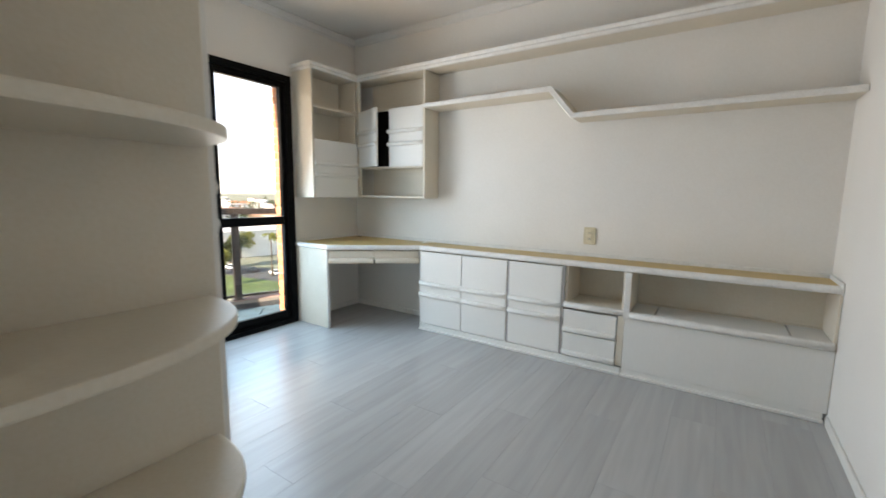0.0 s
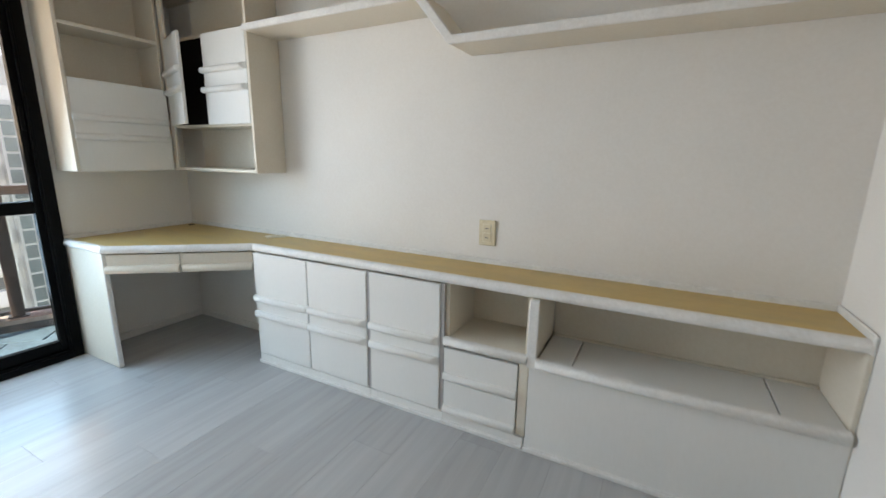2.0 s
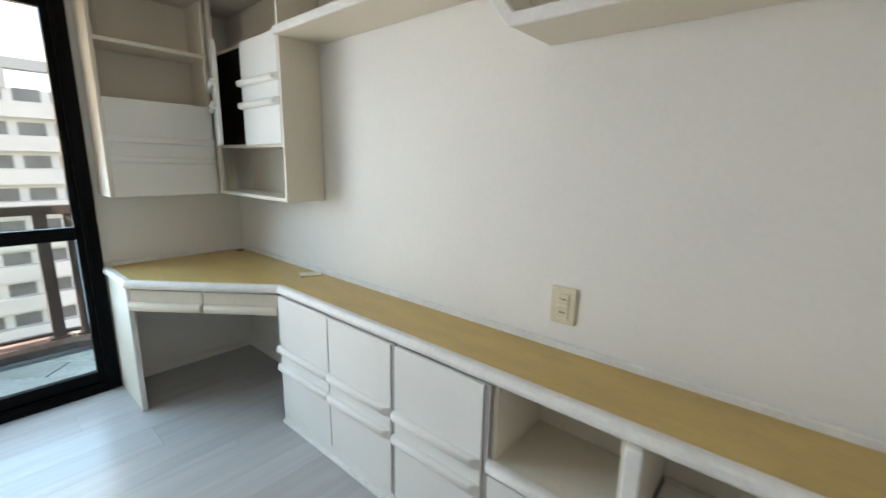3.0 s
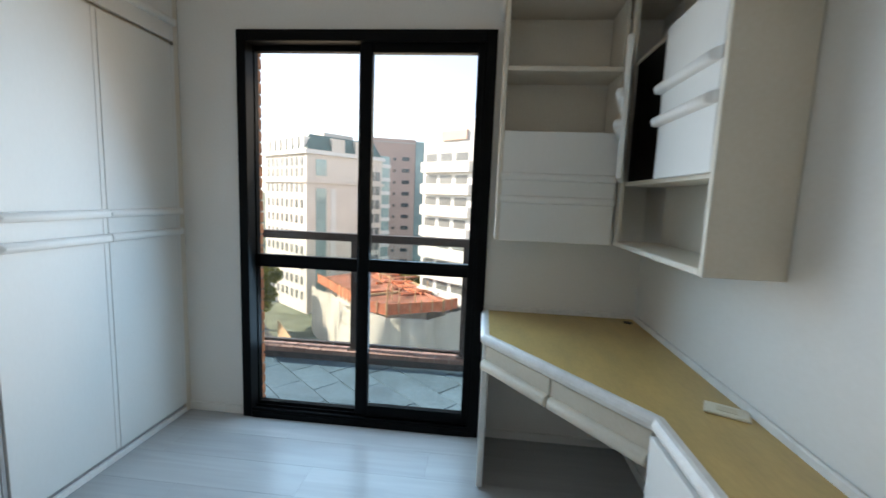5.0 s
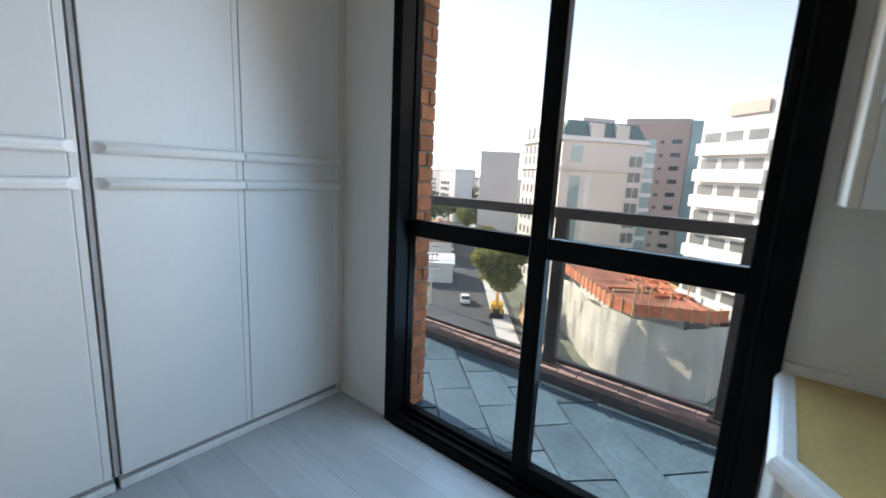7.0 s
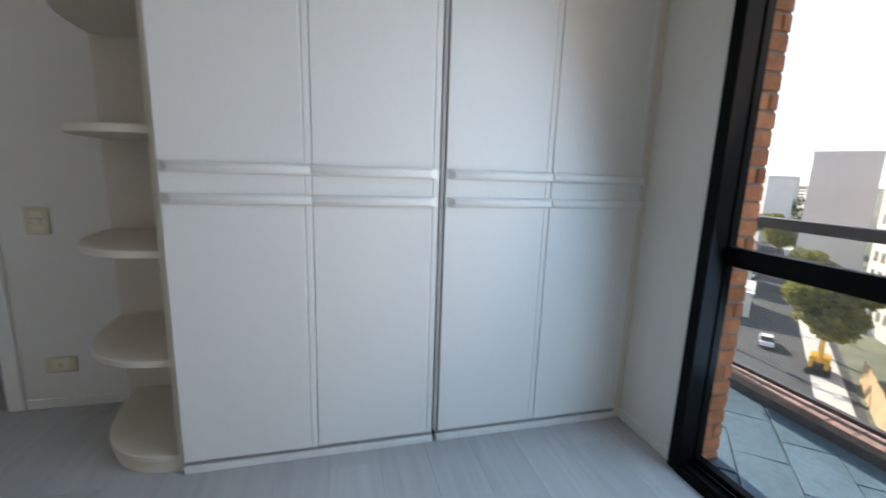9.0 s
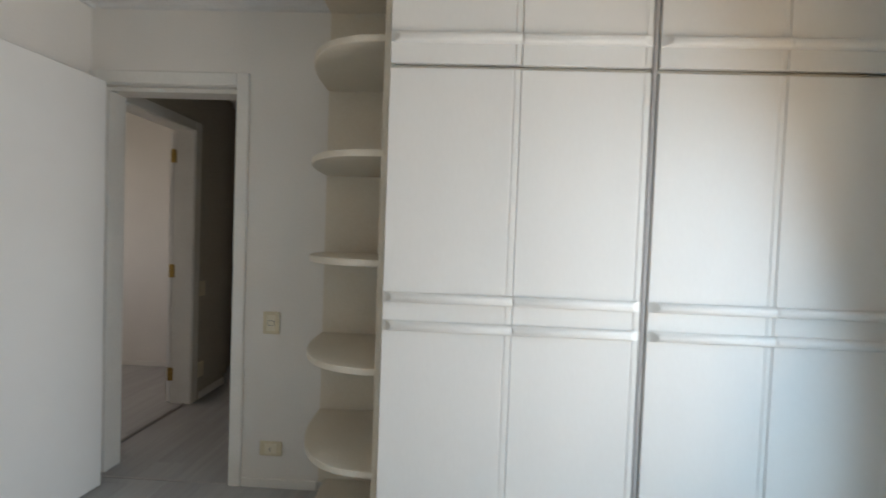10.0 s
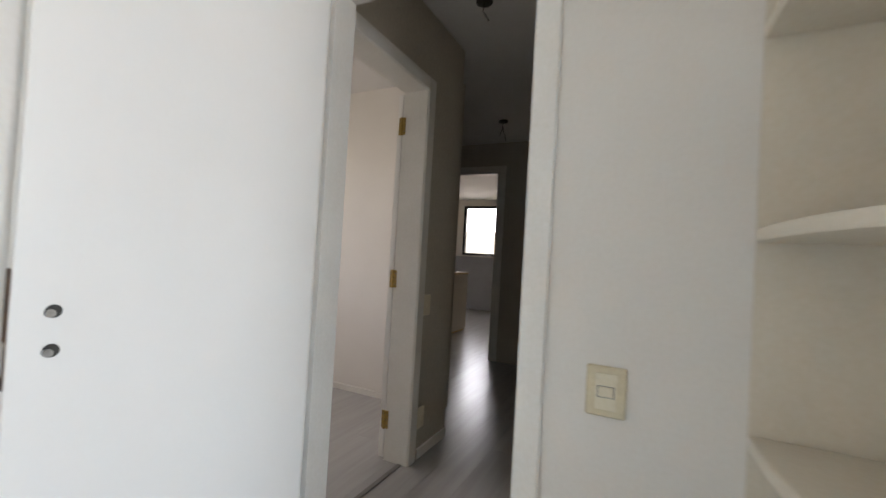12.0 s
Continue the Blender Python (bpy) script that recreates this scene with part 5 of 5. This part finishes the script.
def car(at, turn, paint, label):
    th = thing("car", (*at, GZ + 0.05), label, "car", "parked cars")
    m = Matrix.Translation((*at, GZ + 0.06)) @ Matrix.Rotation(radians(turn), 4, "Z")
    body = [(-2.1, 0.3), (2.1, 0.3), (2.15, 0.65), (1.95, 0.82), (1.0, 0.9), (-1.75, 0.95), (-2.1, 0.85)]
    part("body", moved(prism(body, -0.85, 0.85, 0.06, 2, axis="y"), m), paint, th)
    cab = [(-1.75, 0.93), (1.05, 0.9), (0.35, 1.42), (-1.25, 1.45)]
    part("cabin", moved(prism(cab, -0.76, 0.76, 0.05, 2, axis="y"), m), DGLASS, th)
    part("roof", moved(box(-1.2, 0.35, -0.70, 0.70, 1.43, 1.48, 0.02), m), paint, th)
    for x in (-1.3, 1.3):
        for y in (-0.82, 0.82):
            w = part("wheel", moved(cyl(0.32, 0.22, (x, y, 0.30), "y", 18), m), RUBBER, th)
            part("rim", moved(cyl(0.19, 0.235, (x, y, 0.30), "y", 14), m), ROOFW, w)
    return th


SD = math.degrees(math.atan2(-248, -320))
for k, (x, y, pm, lb) in enumerate(((-58.8, -40.8, WHITEP, "white car parked along the street"), (-74, -56.5, DARKP, "dark car parked along the street"), (-83, -63.5, WHITEP, "white car parked along the street"),
                                    (-90, -61.0, DARKP, "dark car driving in the street"), (-98, -75.3, WHITEP, "white car parked along the street"), (-110, -84, DARKP, "dark car parked along the street"),
                                    (-122, -85.5, WHITEP, "white car driving in the street"))):
    car((x, y), SD, pm, lb)
for k in range(9):
    car((-100 - 9 * k, 69.5 - 1.35 * k), 171, (WHITEP, DARKP, WHITEP)[k % 3], "car parked beside the lawn")

ex = thing("excavator", (-56.5, -32.5, GZ), "yellow excavator on the building site's edge", "excavator")
part("tracks", moved(box(-1.6, 1.6, -1.2, 1.2, 0, 0.8, 0.15), pose(-56.5, -32.5, GZ, 0, 0, 30)), RUBBER, ex)
part("cab", moved(box(-1.3, 1.1, -1.0, 1.0, 0.85, 2.3, 0.1), pose(-56.5, -32.5, GZ, 0, 0, 30)), YELLOW, ex)
part("boom", moved(box(0, 3.6, -0.2, 0.2, -0.25, 0.25, 0.05), pose(-56.0, -32.2, GZ + 2.0, 0, -52, 30)), YELLOW, ex)
part("arm", moved(box(0, 2.6, -0.16, 0.16, -0.2, 0.2, 0.05), pose(-54.1, -31.1, GZ + 4.8, 0, 60, 30)), YELLOW, ex)
part("bucket", moved(box(-0.5, 0.5, -0.5, 0.5, 0, 0.7, 0.1), pose(-52.9, -30.4, GZ + 1.9, 0, 0, 30)), RUBBER, ex)


def house(at, turn, w, d, h, roof, label, flat=False):
    th = thing("house", (*at, GZ), label, "house", "low town houses")
    m = Matrix.Translation((*at, GZ)) @ Matrix.Rotation(radians(turn), 4, "Z")
    part("wall", moved(box(-w / 2, w / 2, -d / 2, d / 2, 0, h), m), WHITEC, th)
    if flat:
        part("roof", moved(box(-w / 2 - 0.3, w / 2 + 0.3, -d / 2 - 0.3, d / 2 + 0.3, h, h + 0.4), m), roof, th)
    else:
        part("roof", moved(prism([(-d / 2 - 0.5, h), (d / 2 + 0.5, h), (0, h + d * 0.22)], -w / 2 - 0.4, w / 2 + 0.4, axis="x"), m), roof, th)
    for k in range(max(2, int(w / 4))):
        u = -w / 2 + (k + 0.5) * w / max(2, int(w / 4))
        for s in (-1, 1):
            part("window", moved(box(u - 0.7, u + 0.7, s * d / 2 - 0.06, s * d / 2 + 0.06, 1.0, 2.4), m), DGLASS, th)
    return th


house((-69, -57.5), SD, 11, 9, 4.0, ROOFW, "low white house with a pale metal roof", True)
house((-88, -73), SD, 13, 9, 5.0, TILER, "white house with a clay tile roof")
house((-104, -86), SD, 12, 9, 6.0, TILER, "white house with a clay tile roof")
r6 = random.Random(6)
for k in range(70):
    az = radians(r6.uniform(-77, -52))
    dist = r6.uniform(175, 620)
    w, d = r6.uniform(9, 26), r6.uniform(8, 14)
    h = r6.uniform(4, 8) + dist * 0.012
    house((dist * math.sin(az), dist * math.cos(az)), r6.choice((10, 12, 100, 45)), w, d, h, r6.choice((TILER, ROOFW, TILER, CONC)), "pale low town house in the distance", r6.random() < 0.5)
hall_ = house((-165, 88), 172, 60, 22, 9.0, ROOFW, "long white market hall with a flat roof", True)
for k in range(16):
    az = radians(r6.uniform(-136, -123))
    dist = r6.uniform(190, 520)
    building("distant_block", (dist * math.sin(az), dist * math.cos(az)), r6.choice((30, 50, 70)), r6.uniform(10, 18), r6.uniform(10, 14), GZ + r6.uniform(14, 27), r6.choice((WHITEC, BEIGE, GREYC)),
             "pale apartment block in the distance", [("front", 4, 6, -19, 3, 1.4, 1.5, 1, 9.5, DGLASS)])


def far_trees(name, az0, az1, d0, d1, count, seed):
    r = random.Random(seed)
    blobs = []
    for k in range(count):
        az, dist = radians(r.uniform(az0, az1)), r.uniform(d0, d1)
        x, y = dist * math.sin(az), dist * math.cos(az)
        s = r.uniform(3.0, 5.5)
        for j in range(4):
            blobs.append((x + r.uniform(-s, s), y + r.uniform(-s, s), GZ + 4 + r.uniform(0, 5) + dist * 0.010, s * 0.7))
    me = leaf_cloud(name, blobs, count * 90, 0.75, LEAF2, seed)
    return tagged(new(name, me), "distant town trees between the houses", "trees", "", "stuff")


far_trees("distant_trees", -80, -52, 170, 620, 110, 31)
far_trees("distant_trees", -137, -122, 150, 520, 60, 32)


# ---------------------------------------------------------------- bricks and slates, one by one
def brick_column(parent, yface, s):
    """Bricks on a door reveal: outer face at yface, looking along s."""
    course, k = 0.0685, 0
    z = -0.085
    cache = {}
    while z < ZH - 0.03:
        spans = ((-0.292, -0.196), (-0.186, -0.110)) if k % 2 else ((-0.292, -0.110),)
        if k % 4 == 2:
            spans = ((-0.292, -0.250), (-0.240, -0.110))
        for a, b in spans:
            key = round(b - a, 4)
            if key not in cache:
                cache[key] = mesh_of("brick", box(0, b - a, -0.03, 0.03, 0, 0.0585, 0.0035), BRICK)
            ob = new("brick", cache[key])
            ob.parent = parent
            ob.matrix_basis = Matrix.Translation((a, yface - s * 0.030 + random.uniform(-0.0015, 0.0015), z))
        z += course
        k += 1


random.seed(11)
brick_column(bpy.data.objects["wall_outside"], Y0 - 0.041, 1)
brick_column(bpy.data.objects["wall_outside_2"], Y1 + 0.033, -1)
cope = mesh_of("brick", box(-0.08, 0.08, -0.0545, 0.0545, 0.0, 0.036, 0.002), COPING)
y = -1.1
while y < 2.17:
    ob = new("brick", cope)
    ob.parent = cb
    ob.matrix_basis = Matrix.Translation((-1.008, y, 0.0005 + random.uniform(-0.001, 0.001)))
    y += 0.114
ang = math.atan2(1.25, 0.51)
for k in range(11):
    f = 0.09 + k * 0.114
    ob = new("brick", cope)
    ob.parent = cb
    ob.matrix_basis = Matrix.Translation((-1.01 + f * math.cos(ang), 2.225 + f * math.sin(ang), 0.0005)) @ Matrix.Rotation(ang - math.pi / 2, 4, "Z")
outer = [(-0.292, -1.2), (-0.292, 3.40), (-0.44, 3.40), (-0.932, 2.20), (-0.932, -1.2)]
sill = [(-0.108, Y0 - 0.038), (-0.108, Y1 + 0.030), (-0.2915, Y1 + 0.030), (-0.2915, Y0 - 0.038)]
rot = Matrix.Rotation(radians(-42), 2)
for i in range(-13, 13):
    for j in range(-10, 10):
        u0, v0 = i * 0.215, j * 0.37 + (i % 2) * 0.19
        jit = [random.uniform(-0.006, 0.006) for _ in range(8)]
        quad = [(u0 + 0.005 + jit[0], v0 + 0.005 + jit[1]), (u0 + 0.2105 + jit[2], v0 + 0.005 + jit[3]), (u0 + 0.2105 + jit[4], v0 + 0.3655 + jit[5]), (u0 + 0.005 + jit[6], v0 + 0.3655 + jit[7])]
        quad = [tuple(rot @ Vector(q) + Vector((-0.6, 1.3))) for q in quad]
        for area in (outer, sill):
            c = clip(quad, area)
            if len(c) < 3:
                continue
            dz = random.uniform(-0.002, 0.002)
            ob = new("slate", mesh_of("slate", prism(c, BZ - 0.012, BZ + dz), SLATE))
            ob.parent = slab
